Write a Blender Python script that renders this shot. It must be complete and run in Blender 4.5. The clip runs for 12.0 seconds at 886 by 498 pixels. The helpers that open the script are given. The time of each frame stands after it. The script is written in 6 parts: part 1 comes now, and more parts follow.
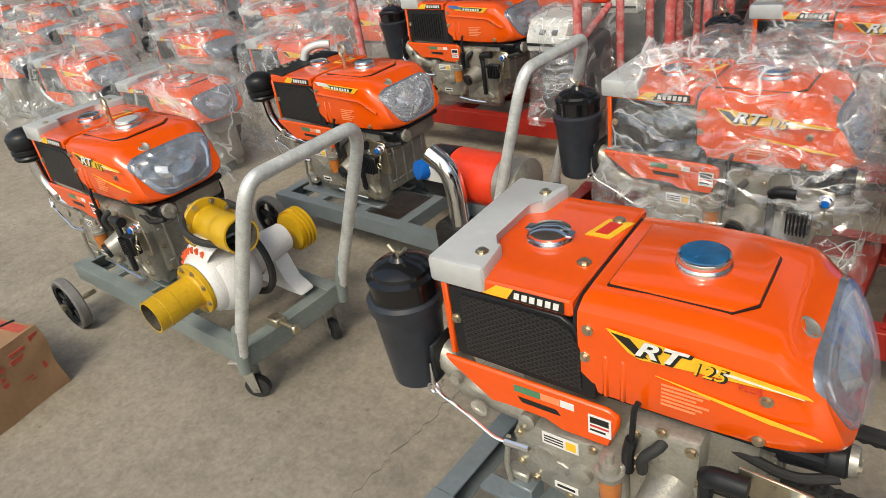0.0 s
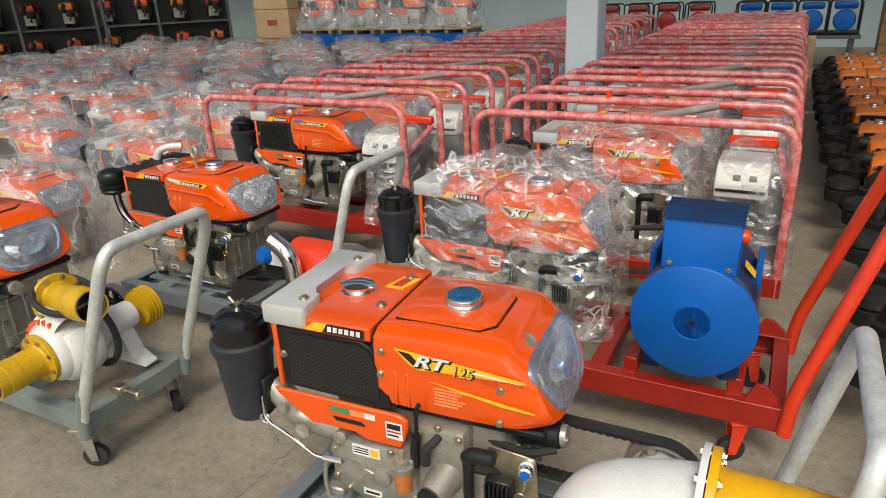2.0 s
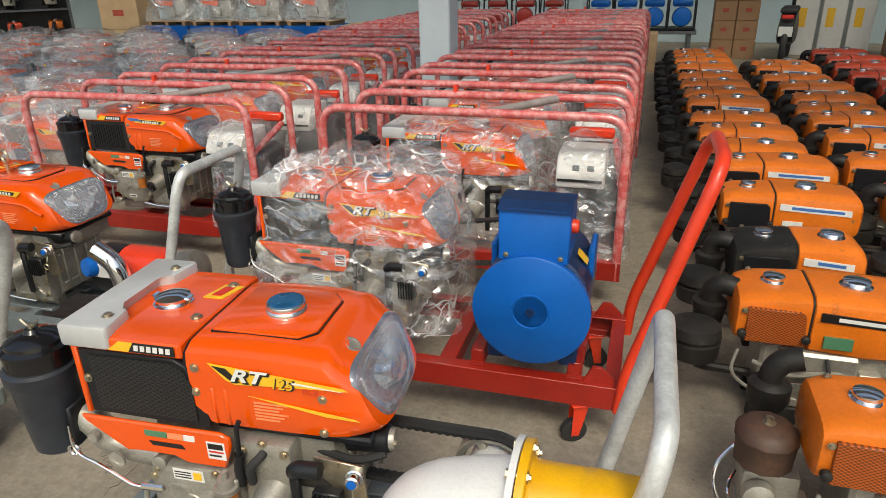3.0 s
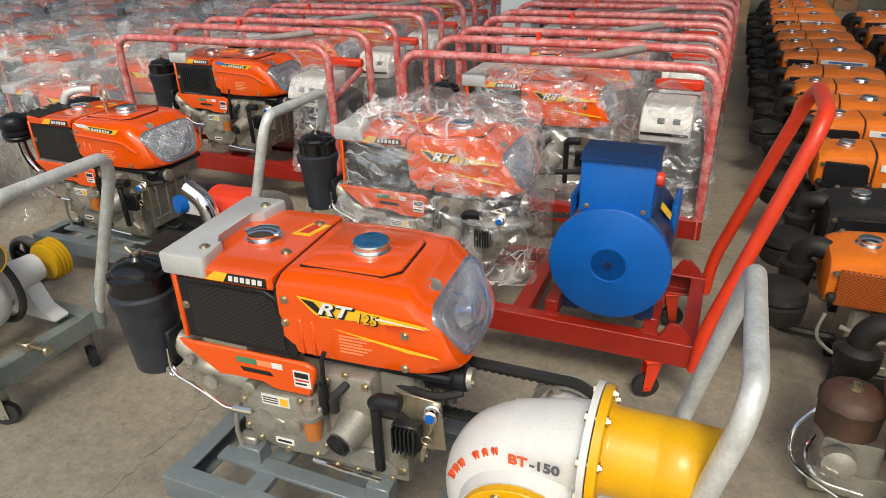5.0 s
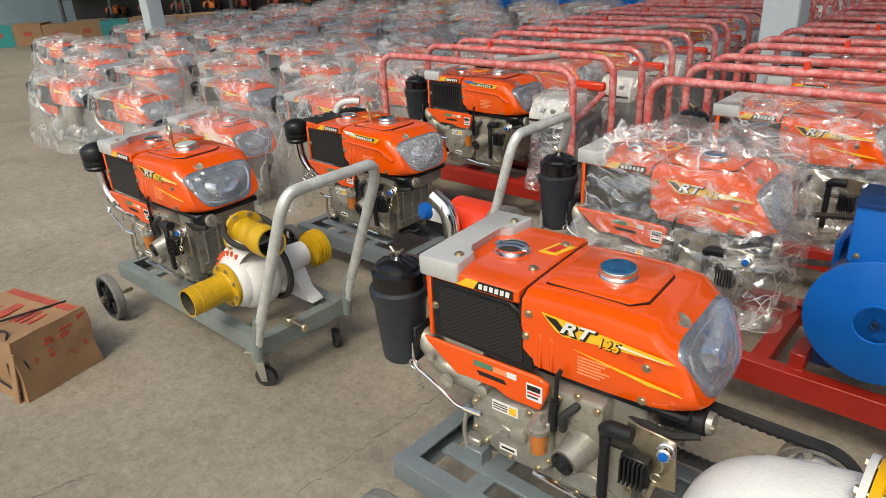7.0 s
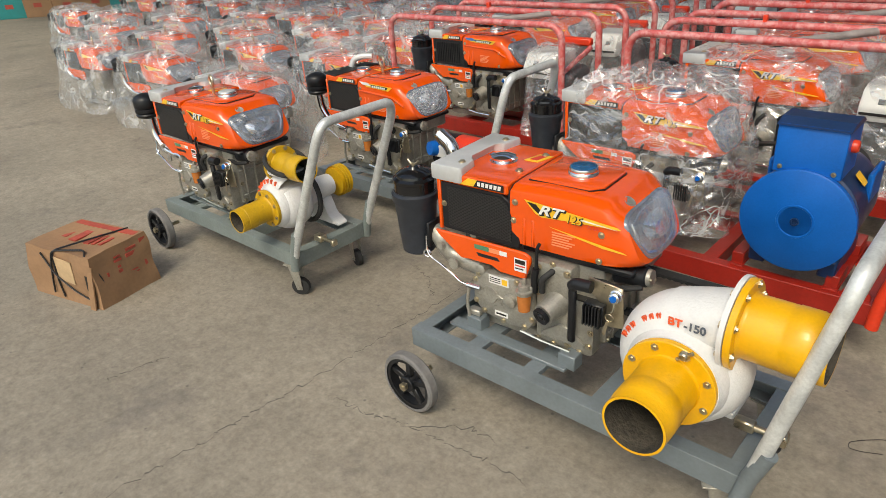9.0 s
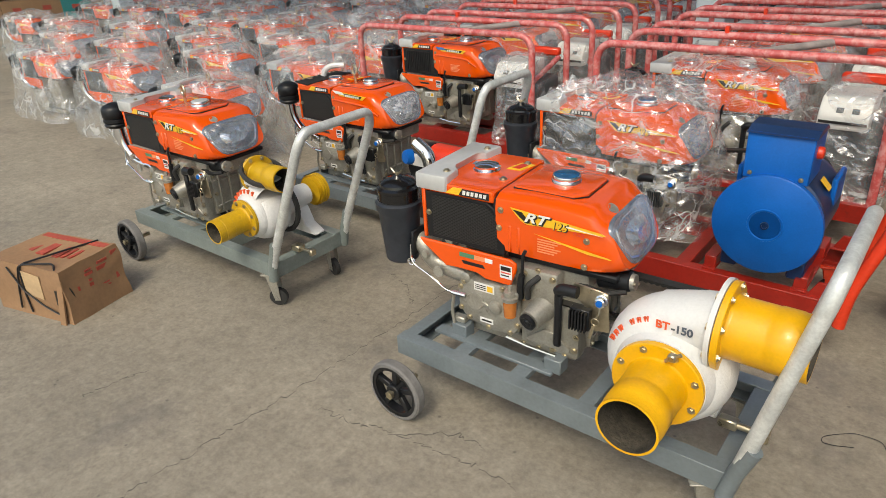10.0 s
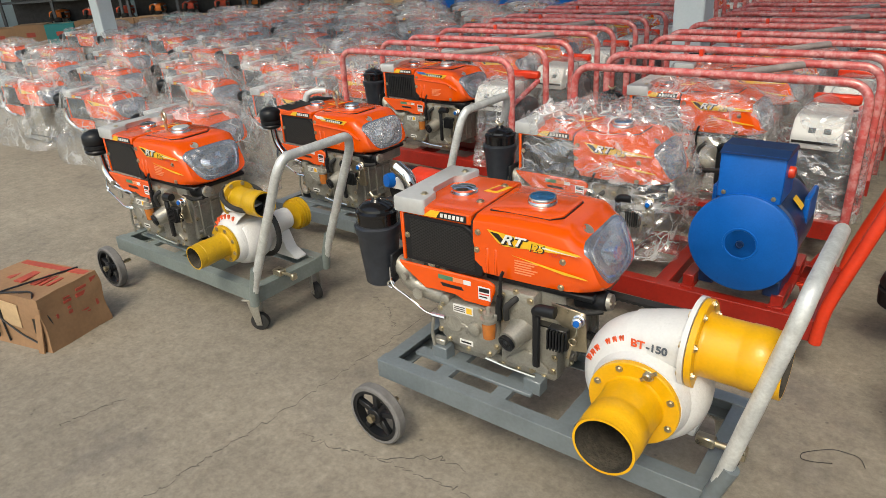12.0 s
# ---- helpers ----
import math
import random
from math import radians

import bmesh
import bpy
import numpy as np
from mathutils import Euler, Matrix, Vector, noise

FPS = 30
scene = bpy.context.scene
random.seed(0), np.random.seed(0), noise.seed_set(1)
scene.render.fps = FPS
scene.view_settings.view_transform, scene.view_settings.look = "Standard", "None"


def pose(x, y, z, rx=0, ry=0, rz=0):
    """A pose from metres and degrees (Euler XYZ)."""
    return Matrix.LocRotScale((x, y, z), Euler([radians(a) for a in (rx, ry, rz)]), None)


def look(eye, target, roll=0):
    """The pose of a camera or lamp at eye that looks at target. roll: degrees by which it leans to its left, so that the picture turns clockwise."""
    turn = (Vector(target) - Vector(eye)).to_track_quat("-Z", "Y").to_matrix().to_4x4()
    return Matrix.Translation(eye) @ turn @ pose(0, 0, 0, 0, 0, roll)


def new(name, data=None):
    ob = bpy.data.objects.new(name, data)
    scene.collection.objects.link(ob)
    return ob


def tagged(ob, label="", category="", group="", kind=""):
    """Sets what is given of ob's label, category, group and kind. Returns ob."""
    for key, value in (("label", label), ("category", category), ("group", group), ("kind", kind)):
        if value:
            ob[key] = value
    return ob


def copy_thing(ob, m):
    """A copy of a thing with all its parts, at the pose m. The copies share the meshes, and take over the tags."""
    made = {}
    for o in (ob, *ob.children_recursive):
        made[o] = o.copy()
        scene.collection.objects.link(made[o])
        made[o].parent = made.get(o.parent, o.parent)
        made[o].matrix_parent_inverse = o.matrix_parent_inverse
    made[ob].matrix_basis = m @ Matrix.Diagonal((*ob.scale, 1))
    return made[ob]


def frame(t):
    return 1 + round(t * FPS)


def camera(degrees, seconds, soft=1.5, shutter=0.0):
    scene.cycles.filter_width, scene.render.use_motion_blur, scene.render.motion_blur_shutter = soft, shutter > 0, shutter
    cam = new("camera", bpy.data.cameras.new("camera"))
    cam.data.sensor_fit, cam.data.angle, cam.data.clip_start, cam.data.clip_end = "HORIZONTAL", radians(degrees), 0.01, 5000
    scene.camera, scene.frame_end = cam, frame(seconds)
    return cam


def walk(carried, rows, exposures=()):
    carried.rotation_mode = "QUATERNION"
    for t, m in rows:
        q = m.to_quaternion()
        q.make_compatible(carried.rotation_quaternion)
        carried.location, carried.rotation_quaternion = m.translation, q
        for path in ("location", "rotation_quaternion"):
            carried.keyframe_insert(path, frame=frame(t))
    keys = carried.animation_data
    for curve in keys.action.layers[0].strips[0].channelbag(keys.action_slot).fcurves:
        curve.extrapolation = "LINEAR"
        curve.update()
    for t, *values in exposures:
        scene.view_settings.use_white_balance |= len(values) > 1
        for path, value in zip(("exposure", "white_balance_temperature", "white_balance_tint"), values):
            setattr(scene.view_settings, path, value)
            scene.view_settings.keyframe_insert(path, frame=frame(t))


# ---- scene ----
cam = camera(67.2, 12.0, soft=0.7)
PATH = [
    (0, (0.536, 0.146, 1.459), (0.005, 1.788, 0.447), -9.2),
    (0.5, (0.601, 0.09, 1.443), (0.159, 1.725, 0.379), -8.4),
    (1, (0.61, -0.087, 1.482), (0.421, 1.695, 0.592), -3.3),
    (1.5, (0.631, -0.219, 1.491), (0.484, 1.602, 0.678), -3.4),
    (2, (0.688, -0.244, 1.515), (0.592, 1.607, 0.763), -2.7),
    (2.5, (0.788, -0.214, 1.513), (0.912, 1.629, 0.747), -2.6),
    (2.7, (0.821, -0.203, 1.509), (1.048, 1.628, 0.736), -2.2),
    (4.3, (0.829, -0.218, 1.507), (1.107, 1.579, 0.675), -0.0),
    (4.5, (0.81, -0.216, 1.503), (0.986, 1.586, 0.654), -0.3),
    (5, (0.786, -0.218, 1.492), (0.834, 1.568, 0.593), -1.7),
    (5.5, (0.774, -0.215, 1.498), (0.741, 1.575, 0.607), -2.3),
    (6, (0.729, -0.223, 1.498), (0.441, 1.556, 0.63), -2.5),
    (6.5, (0.706, -0.239, 1.504), (0.25, 1.513, 0.655), -2.9),
    (7, (0.694, -0.262, 1.516), (0.14, 1.474, 0.691), -3.2),
    (7.2, (0.691, -0.278, 1.522), (0.12, 1.454, 0.7), -3.0),
    (8.8, (0.842, -0.713, 1.52), (0.291, 0.981, 0.611), -2.2),
    (9, (0.828, -0.764, 1.537), (0.272, 0.932, 0.635), -4.0),
    (9.5, (0.78, -0.79, 1.549), (0.299, 0.929, 0.648), -3.7),
    (10, (0.76, -0.799, 1.553), (0.313, 0.935, 0.664), -3.2),
    (10.5, (0.771, -0.812, 1.556), (0.322, 0.933, 0.688), -3.0),
    (11, (0.789, -0.808, 1.555), (0.356, 0.95, 0.705), -3.4),
    (11.5, (0.794, -0.805, 1.555), (0.373, 0.96, 0.714), -3.5),
    (12, (0.792, -0.803, 1.557), (0.377, 0.968, 0.726), -3.4),
]
walk(cam, [(t, look(eye, target, roll)) for t, eye, target, roll in PATH], [(0.0, 0.62, 7200, 4), (1.5, 0.56, 7200, 4), (12.0, 0.56, 7200, 4)])

# ---- world and light ----
TURN = radians(-25.0)
CU, SU = math.cos(TURN), math.sin(TURN)


def uv(u, v, z=0.0, yaw=0.0):
    """A pose in the hall's own axes: u along the generator frames, v into the hall."""
    return pose(u * CU - v * SU, u * SU + v * CU, z, 0, 0, -25.0 + yaw)


world = bpy.data.worlds.new("sky")
scene.world = world
world.use_nodes = True
wn = world.node_tree
sky = wn.nodes.new("ShaderNodeTexSky")
sky.sky_type = "NISHITA"
sky.sun_disc = False
sky.sun_elevation = radians(52)
sky.sun_rotation = radians(190)
sky.air_density, sky.dust_density = 1.0, 3.0
wn.links.new(sky.outputs[0], wn.nodes["Background"].inputs[0])
wn.nodes["Background"].inputs[1].default_value = 0.138
sun = new("sun", bpy.data.lights.new("sun", "SUN"))
sun.data.energy, sun.data.angle, sun.data.color = 1.0, radians(16), (1.0, 0.96, 0.9)
sun.matrix_world = look((0, -6, 8), (0.5, 0.6, 0))


# ---- materials ----
def mat(name, col, rough=0.5, metal=0.0, vary=0.12, scale=6.0, bump=0.0, bscale=60.0, coat=0.0, dirt=None, dirt_at=0.62, trans=0.0, spec=0.5):
    """Principled paint with two scales of variation, optional dirt patches and fine relief."""
    m = bpy.data.materials.new(name)
    m.use_nodes = True
    nt, ns = m.node_tree, m.node_tree.nodes
    b = ns["Principled BSDF"]
    b.inputs["Roughness"].default_value, b.inputs["Metallic"].default_value = rough, metal
    b.inputs["Coat Weight"].default_value, b.inputs["Coat Roughness"].default_value = coat, 0.06
    b.inputs["Specular IOR Level"].default_value = spec
    b.inputs["Transmission Weight"].default_value = trans
    tc = ns.new("ShaderNodeTexCoord")
    oi = ns.new("ShaderNodeObjectInfo")
    off = ns.new("ShaderNodeVectorMath")
    off.operation = "ADD"
    sc = ns.new("ShaderNodeVectorMath")
    sc.operation = "SCALE"
    sc.inputs["Scale"].default_value = 17.0
    comb = ns.new("ShaderNodeCombineXYZ")
    nt.links.new(oi.outputs["Random"], comb.inputs[0])
    nt.links.new(comb.outputs[0], sc.inputs[0])
    nt.links.new(tc.outputs["Object"], off.inputs[0])
    nt.links.new(sc.outputs[0], off.inputs[1])
    n1 = ns.new("ShaderNodeTexNoise")
    n1.inputs["Scale"].default_value, n1.inputs["Detail"].default_value, n1.inputs["Roughness"].default_value = scale, 5, 0.6
    n2 = ns.new("ShaderNodeTexNoise")
    n2.inputs["Scale"].default_value, n2.inputs["Detail"].default_value = bscale, 3
    for n in (n1, n2):
        nt.links.new(off.outputs[0], n.inputs["Vector"])
    ramp = ns.new("ShaderNodeMapRange")
    ramp.inputs["From Min"].default_value, ramp.inputs["From Max"].default_value = 0.3, 0.7
    ramp.inputs["To Min"].default_value, ramp.inputs["To Max"].default_value = 1 - vary, 1 + vary
    nt.links.new(n1.outputs["Fac"], ramp.inputs["Value"])
    fine = ns.new("ShaderNodeMapRange")
    fine.inputs["From Min"].default_value, fine.inputs["From Max"].default_value = 0.3, 0.7
    fine.inputs["To Min"].default_value, fine.inputs["To Max"].default_value = 1 - vary * 0.5, 1 + vary * 0.5
    nt.links.new(n2.outputs["Fac"], fine.inputs["Value"])
    mul = ns.new("ShaderNodeMath")
    mul.operation = "MULTIPLY"
    nt.links.new(ramp.outputs[0], mul.inputs[0])
    nt.links.new(fine.outputs[0], mul.inputs[1])
    tint = ns.new("ShaderNodeVectorMath")
    tint.operation = "SCALE"
    tint.inputs[0].default_value = col
    nt.links.new(mul.outputs[0], tint.inputs["Scale"])
    out = tint.outputs[0]
    if dirt:
        n3 = ns.new("ShaderNodeTexNoise")
        n3.inputs["Scale"].default_value, n3.inputs["Detail"].default_value, n3.inputs["Roughness"].default_value = scale * 1.7, 8, 0.7
        nt.links.new(off.outputs[0], n3.inputs["Vector"])
        mr = ns.new("ShaderNodeMapRange")
        mr.inputs["From Min"].default_value, mr.inputs["From Max"].default_value = dirt_at - 0.08, dirt_at + 0.08
        nt.links.new(n3.outputs["Fac"], mr.inputs["Value"])
        mx = ns.new("ShaderNodeMix")
        mx.data_type = "RGBA"
        mx.inputs["B"].default_value = (*dirt, 1)
        nt.links.new(mr.outputs[0], mx.inputs["Factor"])
        nt.links.new(out, mx.inputs["A"])
        out = mx.outputs["Result"]
    nt.links.new(out, b.inputs["Base Color"])
    rr = ns.new("ShaderNodeMapRange")
    rr.inputs["To Min"].default_value, rr.inputs["To Max"].default_value = max(0.02, rough * 0.7), min(1, rough * 1.3)
    nt.links.new(n1.outputs["Fac"], rr.inputs["Value"])
    nt.links.new(rr.outputs[0], b.inputs["Roughness"])
    if bump:
        bp = ns.new("ShaderNodeBump")
        bp.inputs["Strength"].default_value, bp.inputs["Distance"].default_value = bump, 0.004
        nt.links.new(n2.outputs["Fac"], bp.inputs["Height"])
        nt.links.new(bp.outputs[0], b.inputs["Normal"])
    return m


def film_mat(name, base, low, high, scale=9.0, stretch=(1, 1, 1), gloss=0.10):
    """Thin crinkled plastic film: mostly see-through, milky in the folds, crease highlights painted white, glossy."""
    m = bpy.data.materials.new(name)
    m.use_nodes = True
    nt, ns = m.node_tree, m.node_tree.nodes
    b = ns["Principled BSDF"]
    b.inputs["Base Color"].default_value = (*base, 1)
    b.inputs["Roughness"].default_value = 0.16
    b.inputs["Specular IOR Level"].default_value = 0.8
    tc = ns.new("ShaderNodeTexCoord")
    oi = ns.new("ShaderNodeObjectInfo")
    off = ns.new("ShaderNodeVectorMath")
    off.operation = "ADD"
    comb = ns.new("ShaderNodeCombineXYZ")
    k = ns.new("ShaderNodeMath")
    k.operation = "MULTIPLY"
    k.inputs[1].default_value = 13.0
    nt.links.new(oi.outputs["Random"], k.inputs[0])
    nt.links.new(k.outputs[0], comb.inputs[0])
    nt.links.new(tc.outputs["Object"], off.inputs[0])
    nt.links.new(comb.outputs[0], off.inputs[1])
    n1 = ns.new("ShaderNodeTexNoise")
    n1.inputs["Scale"].default_value, n1.inputs["Detail"].default_value, n1.inputs["Distortion"].default_value = scale, 8, 1.2
    n1.inputs["Roughness"].default_value = 0.62
    st = ns.new("ShaderNodeVectorMath")
    st.operation = "MULTIPLY"
    st.inputs[1].default_value = stretch
    nt.links.new(off.outputs[0], st.inputs[0])
    nt.links.new(st.outputs[0], n1.inputs["Vector"])
    mr = ns.new("ShaderNodeMapRange")
    mr.inputs["From Min"].default_value, mr.inputs["From Max"].default_value = 0.51, 0.72
    mr.inputs["To Min"].default_value, mr.inputs["To Max"].default_value = low, high
    nt.links.new(n1.outputs["Fac"], mr.inputs["Value"])
    # sharp crumple creases between flat facets, painted white in place of their highlights
    wn = ns.new("ShaderNodeTexNoise")
    wn.inputs["Scale"].default_value, wn.inputs["Detail"].default_value = 4.0, 3
    nt.links.new(off.outputs[0], wn.inputs["Vector"])
    ws = ns.new("ShaderNodeVectorMath")
    ws.operation = "MULTIPLY_ADD"
    ws.inputs[1].default_value = (0.30, 0.30, 0.30)
    nt.links.new(wn.outputs["Color"], ws.inputs[0])
    nt.links.new(st.outputs[0], ws.inputs[2])
    vo = ns.new("ShaderNodeTexVoronoi")
    vo.feature = "DISTANCE_TO_EDGE"
    vo.inputs["Scale"].default_value = scale * 1.7
    nt.links.new(ws.outputs[0], vo.inputs["Vector"])
    cr = ns.new("ShaderNodeMapRange")
    cr.inputs["From Min"].default_value, cr.inputs["From Max"].default_value = 0.0, 0.07
    cr.inputs["To Min"].default_value, cr.inputs["To Max"].default_value = high * 0.85, 0.0
    nt.links.new(vo.outputs["Distance"], cr.inputs["Value"])
    fade = ns.new("ShaderNodeMapRange")
    fade.inputs["From Min"].default_value, fade.inputs["From Max"].default_value = 0.42, 0.60
    nt.links.new(wn.outputs["Fac"], fade.inputs["Value"])
    crf = ns.new("ShaderNodeMath")
    crf.operation = "MULTIPLY"
    nt.links.new(cr.outputs[0], crf.inputs[0])
    nt.links.new(fade.outputs[0], crf.inputs[1])
    milk_glint = ns.new("ShaderNodeMath")
    milk_glint.operation = "MAXIMUM"
    nt.links.new(mr.outputs[0], milk_glint.inputs[0])
    nt.links.new(crf.outputs[0], milk_glint.inputs[1])
    bp = ns.new("ShaderNodeBump")
    bp.inputs["Strength"].default_value, bp.inputs["Distance"].default_value = 0.9, 0.02
    nt.links.new(n1.outputs["Fac"], bp.inputs["Height"])
    nt.links.new(bp.outputs[0], b.inputs["Normal"])
    tr = ns.new("ShaderNodeBsdfTransparent")
    mix = ns.new("ShaderNodeMixShader")
    nt.links.new(milk_glint.outputs[0], mix.inputs[0])
    nt.links.new(tr.outputs[0], mix.inputs[1])
    nt.links.new(b.outputs[0], mix.inputs[2])
    gl = ns.new("ShaderNodeBsdfGlossy")
    gl.inputs["Roughness"].default_value = 0.13
    gl.inputs["Color"].default_value = (0.95, 0.97, 1.0, 1)
    b2 = ns.new("ShaderNodeBump")
    b2.inputs["Strength"].default_value, b2.inputs["Distance"].default_value = 1.0, 0.032
    n4 = ns.new("ShaderNodeTexNoise")
    n4.inputs["Scale"].default_value, n4.inputs["Detail"].default_value, n4.inputs["Distortion"].default_value = scale * 0.8, 2.5, 1.8
    nt.links.new(st.outputs[0], n4.inputs["Vector"])
    hs = ns.new("ShaderNodeMath")
    hs.operation = "ADD"
    nt.links.new(n4.outputs["Fac"], hs.inputs[0])
    nt.links.new(vo.outputs["Distance"], hs.inputs[1])
    nt.links.new(hs.outputs[0], b2.inputs["Height"])
    nt.links.new(b2.outputs[0], gl.inputs["Normal"])
    mix2 = ns.new("ShaderNodeMixShader")
    mix2.inputs[0].default_value = gloss
    nt.links.new(mix.outputs[0], mix2.inputs[1])
    nt.links.new(gl.outputs[0], mix2.inputs[2])
    nt.links.new(mix2.outputs[0], ns["Material Output"].inputs[0])
    return m


def grille_mat(name, col, back, scale=(190, 190, 190)):
    """Perforated sheet: small round-ish holes in a painted grille."""
    m = mat(name, col, 0.45)
    nt, ns = m.node_tree, m.node_tree.nodes
    b = ns["Principled BSDF"]
    tc = ns.new("ShaderNodeTexCoord")
    mp = ns.new("ShaderNodeMapping")
    mp.inputs["Rotation"].default_value = (0, radians(45), 0)
    mp.inputs["Scale"].default_value = scale
    nt.links.new(tc.outputs["Object"], mp.inputs[0])
    sep = ns.new("ShaderNodeSeparateXYZ")
    nt.links.new(mp.outputs[0], sep.inputs[0])
    waves = []
    for axis in (0, 2):
        w = ns.new("ShaderNodeMath")
        w.operation = "SINE"
        nt.links.new(sep.outputs[axis], w.inputs[0])
        waves.append(w)
    pr = ns.new("ShaderNodeMath")
    pr.operation = "MULTIPLY"
    nt.links.new(waves[0].outputs[0], pr.inputs[0])
    nt.links.new(waves[1].outputs[0], pr.inputs[1])
    ab = ns.new("ShaderNodeMath")
    ab.operation = "ABSOLUTE"
    nt.links.new(pr.outputs[0], ab.inputs[0])
    st = ns.new("ShaderNodeMapRange")
    st.inputs["From Min"].default_value, st.inputs["From Max"].default_value = 0.25, 0.4
    nt.links.new(ab.outputs[0], st.inputs["Value"])
    mx = ns.new("ShaderNodeMix")
    mx.data_type = "RGBA"
    mx.inputs["A"].default_value, mx.inputs["B"].default_value = (*col, 1), (*back, 1)
    nt.links.new(st.outputs[0], mx.inputs["Factor"])
    nt.links.new(mx.outputs["Result"], b.inputs["Base Color"])
    bp = ns.new("ShaderNodeBump")
    bp.inputs["Strength"].default_value, bp.inputs["Distance"].default_value = 0.8, 0.003
    bp.invert = True
    nt.links.new(st.outputs[0], bp.inputs["Height"])
    nt.links.new(bp.outputs[0], b.inputs["Normal"])
    return m


ORANGE = mat("orange_enamel", (0.80, 0.088, 0.003), 0.2, 0, 0.04, 4, 0, coat=0.6)
ORANGE_OLD = mat("weathered_orange_enamel", (0.72, 0.17, 0.012), 0.4, 0, 0.12, 7, 0.05, 90, 0.15, dirt=(0.20, 0.07, 0.03), dirt_at=0.70)
ORANGE_RED = mat("faded_red_enamel", (0.55, 0.06, 0.02), 0.4, 0, 0.12, 7, 0.05, 90, 0.1)
SILVER = mat("silver_painted_plastic", (0.58, 0.59, 0.59), 0.34, 0.25, 0.06, 8)
ALU = mat("cast_aluminium", (0.36, 0.345, 0.30), 0.34, 0.5, 0.2, 14, 0.25, 160, dirt=(0.16, 0.14, 0.12), dirt_at=0.68)
STEEL = mat("galvanised_steel_tube", (0.66, 0.68, 0.67), 0.42, 0.4, 0.18, 22, 0.12, 140)
ZINC = mat("zinc_plated_bolt", (0.50, 0.44, 0.32), 0.30, 0.9, 0.15, 30)
CHROME = mat("chrome", (0.80, 0.80, 0.80), 0.10, 1.0, 0.04, 10)
BLACK = mat("black_plastic", (0.011, 0.012, 0.014), 0.36, 0, 0.2, 9, 0.1, 120, spec=0.35)
BUCKET = mat("dark_grey_bucket_plastic", (0.024, 0.028, 0.036), 0.34, 0, 0.25, 12, 0.12, 40, spec=0.45)
BLACK_GLOSS = mat("glossy_black_enamel", (0.007, 0.007, 0.008), 0.14, 0, 0.15, 9, 0.05, 60, spec=0.6)
BLACK_OLD = mat("dusty_black_plastic", (0.016, 0.015, 0.014), 0.55, 0, 0.35, 9, 0.15, 90, dirt=(0.055, 0.05, 0.042), dirt_at=0.64, spec=0.35)
RUBBER = mat("black_rubber", (0.022, 0.022, 0.022), 0.7, 0, 0.2, 20, 0.2, 90)
TYRE = mat("grey_rubber_tyre", (0.17, 0.165, 0.16), 0.75, 0, 0.2, 20, 0.2, 60)
CART = mat("grey_frame_paint", (0.17, 0.20, 0.215), 0.42, 0.1, 0.12, 9, 0.1, 80, 0.15)
CART_B = mat("grey_green_frame_paint", (0.20, 0.235, 0.225), 0.45, 0.1, 0.15, 9, 0.1, 80, 0.1)
RED = mat("red_frame_paint", (0.31, 0.015, 0.008), 0.38, 0, 0.15, 9, 0.08, 80, 0.25, dirt=(0.16, 0.02, 0.012), dirt_at=0.68)
RED_BRIGHT = mat("bright_red_handle_paint", (0.72, 0.045, 0.014), 0.35, 0, 0.1, 9, 0.05, 80, 0.3)
PINK = mat("film_wrapped_red_tube", (0.58, 0.105, 0.10), 0.17, 0, 0.2, 12, 0.8, 34, 1.0, dirt=(0.68, 0.29, 0.28), dirt_at=0.52)
YELLOW = mat("yellow_pipe_paint", (0.76, 0.40, 0.006), 0.38, 0, 0.08, 9, 0.15, 120, 0.2, dirt=(0.35, 0.17, 0.01), dirt_at=0.76)
YELLOW_B = mat("dull_yellow_pipe_paint", (0.55, 0.33, 0.012), 0.42, 0, 0.12, 9, 0.2, 120, 0.1, dirt=(0.26, 0.14, 0.01), dirt_at=0.68)
PIPE_IN = mat("dark_pipe_lining", (0.055, 0.047, 0.035), 0.85, 0, 0.5, 30, 0.8, 110)
WHITE_CAST = mat("white_painted_casting", (0.68, 0.68, 0.67), 0.42, 0, 0.06, 9, 0.35, 130, 0.1, dirt=(0.45, 0.43, 0.40), dirt_at=0.72)
BLUE = mat("blue_generator_paint", (0.002, 0.105, 0.43), 0.36, 0, 0.10, 7, 0.10, 140, 0.0, dirt=(0.005, 0.06, 0.26), dirt_at=0.68, spec=0.25)
BLUE_DK = mat("dark_blue_generator_paint", (0.006, 0.028, 0.10), 0.35, 0.1, 0.15, 9, 0.1, 100, 0.2)
BLUE_CAP = mat("blue_film_on_cap", (0.01, 0.10, 0.24), 0.25, 0.2, 0.25, 40, 0.1, 90, 0.4)
DECAL_W = mat("white_sticker", (0.75, 0.75, 0.72), 0.4, 0, 0.04, 30)
DECAL_Y = mat("yellow_sticker", (0.85, 0.50, 0.03), 0.35, 0, 0.06, 30)
DECAL_K = mat("black_sticker", (0.015, 0.013, 0.012), 0.35, 0, 0.05, 30)
DECAL_G = mat("green_sticker", (0.08, 0.22, 0.12), 0.35, 0, 0.05, 30)
DECAL_R = mat("red_sticker", (0.60, 0.03, 0.02), 0.35, 0, 0.05, 30)
DECAL_OR = mat("orange_red_lettering", (0.72, 0.10, 0.03), 0.45, 0, 0.2, 40)
DECAL_N = mat("slate_lettering", (0.08, 0.10, 0.13), 0.45, 0, 0.2, 40)
DECAL_O = mat("pale_orange_print", (0.86, 0.27, 0.11), 0.35, 0, 0.05, 30)
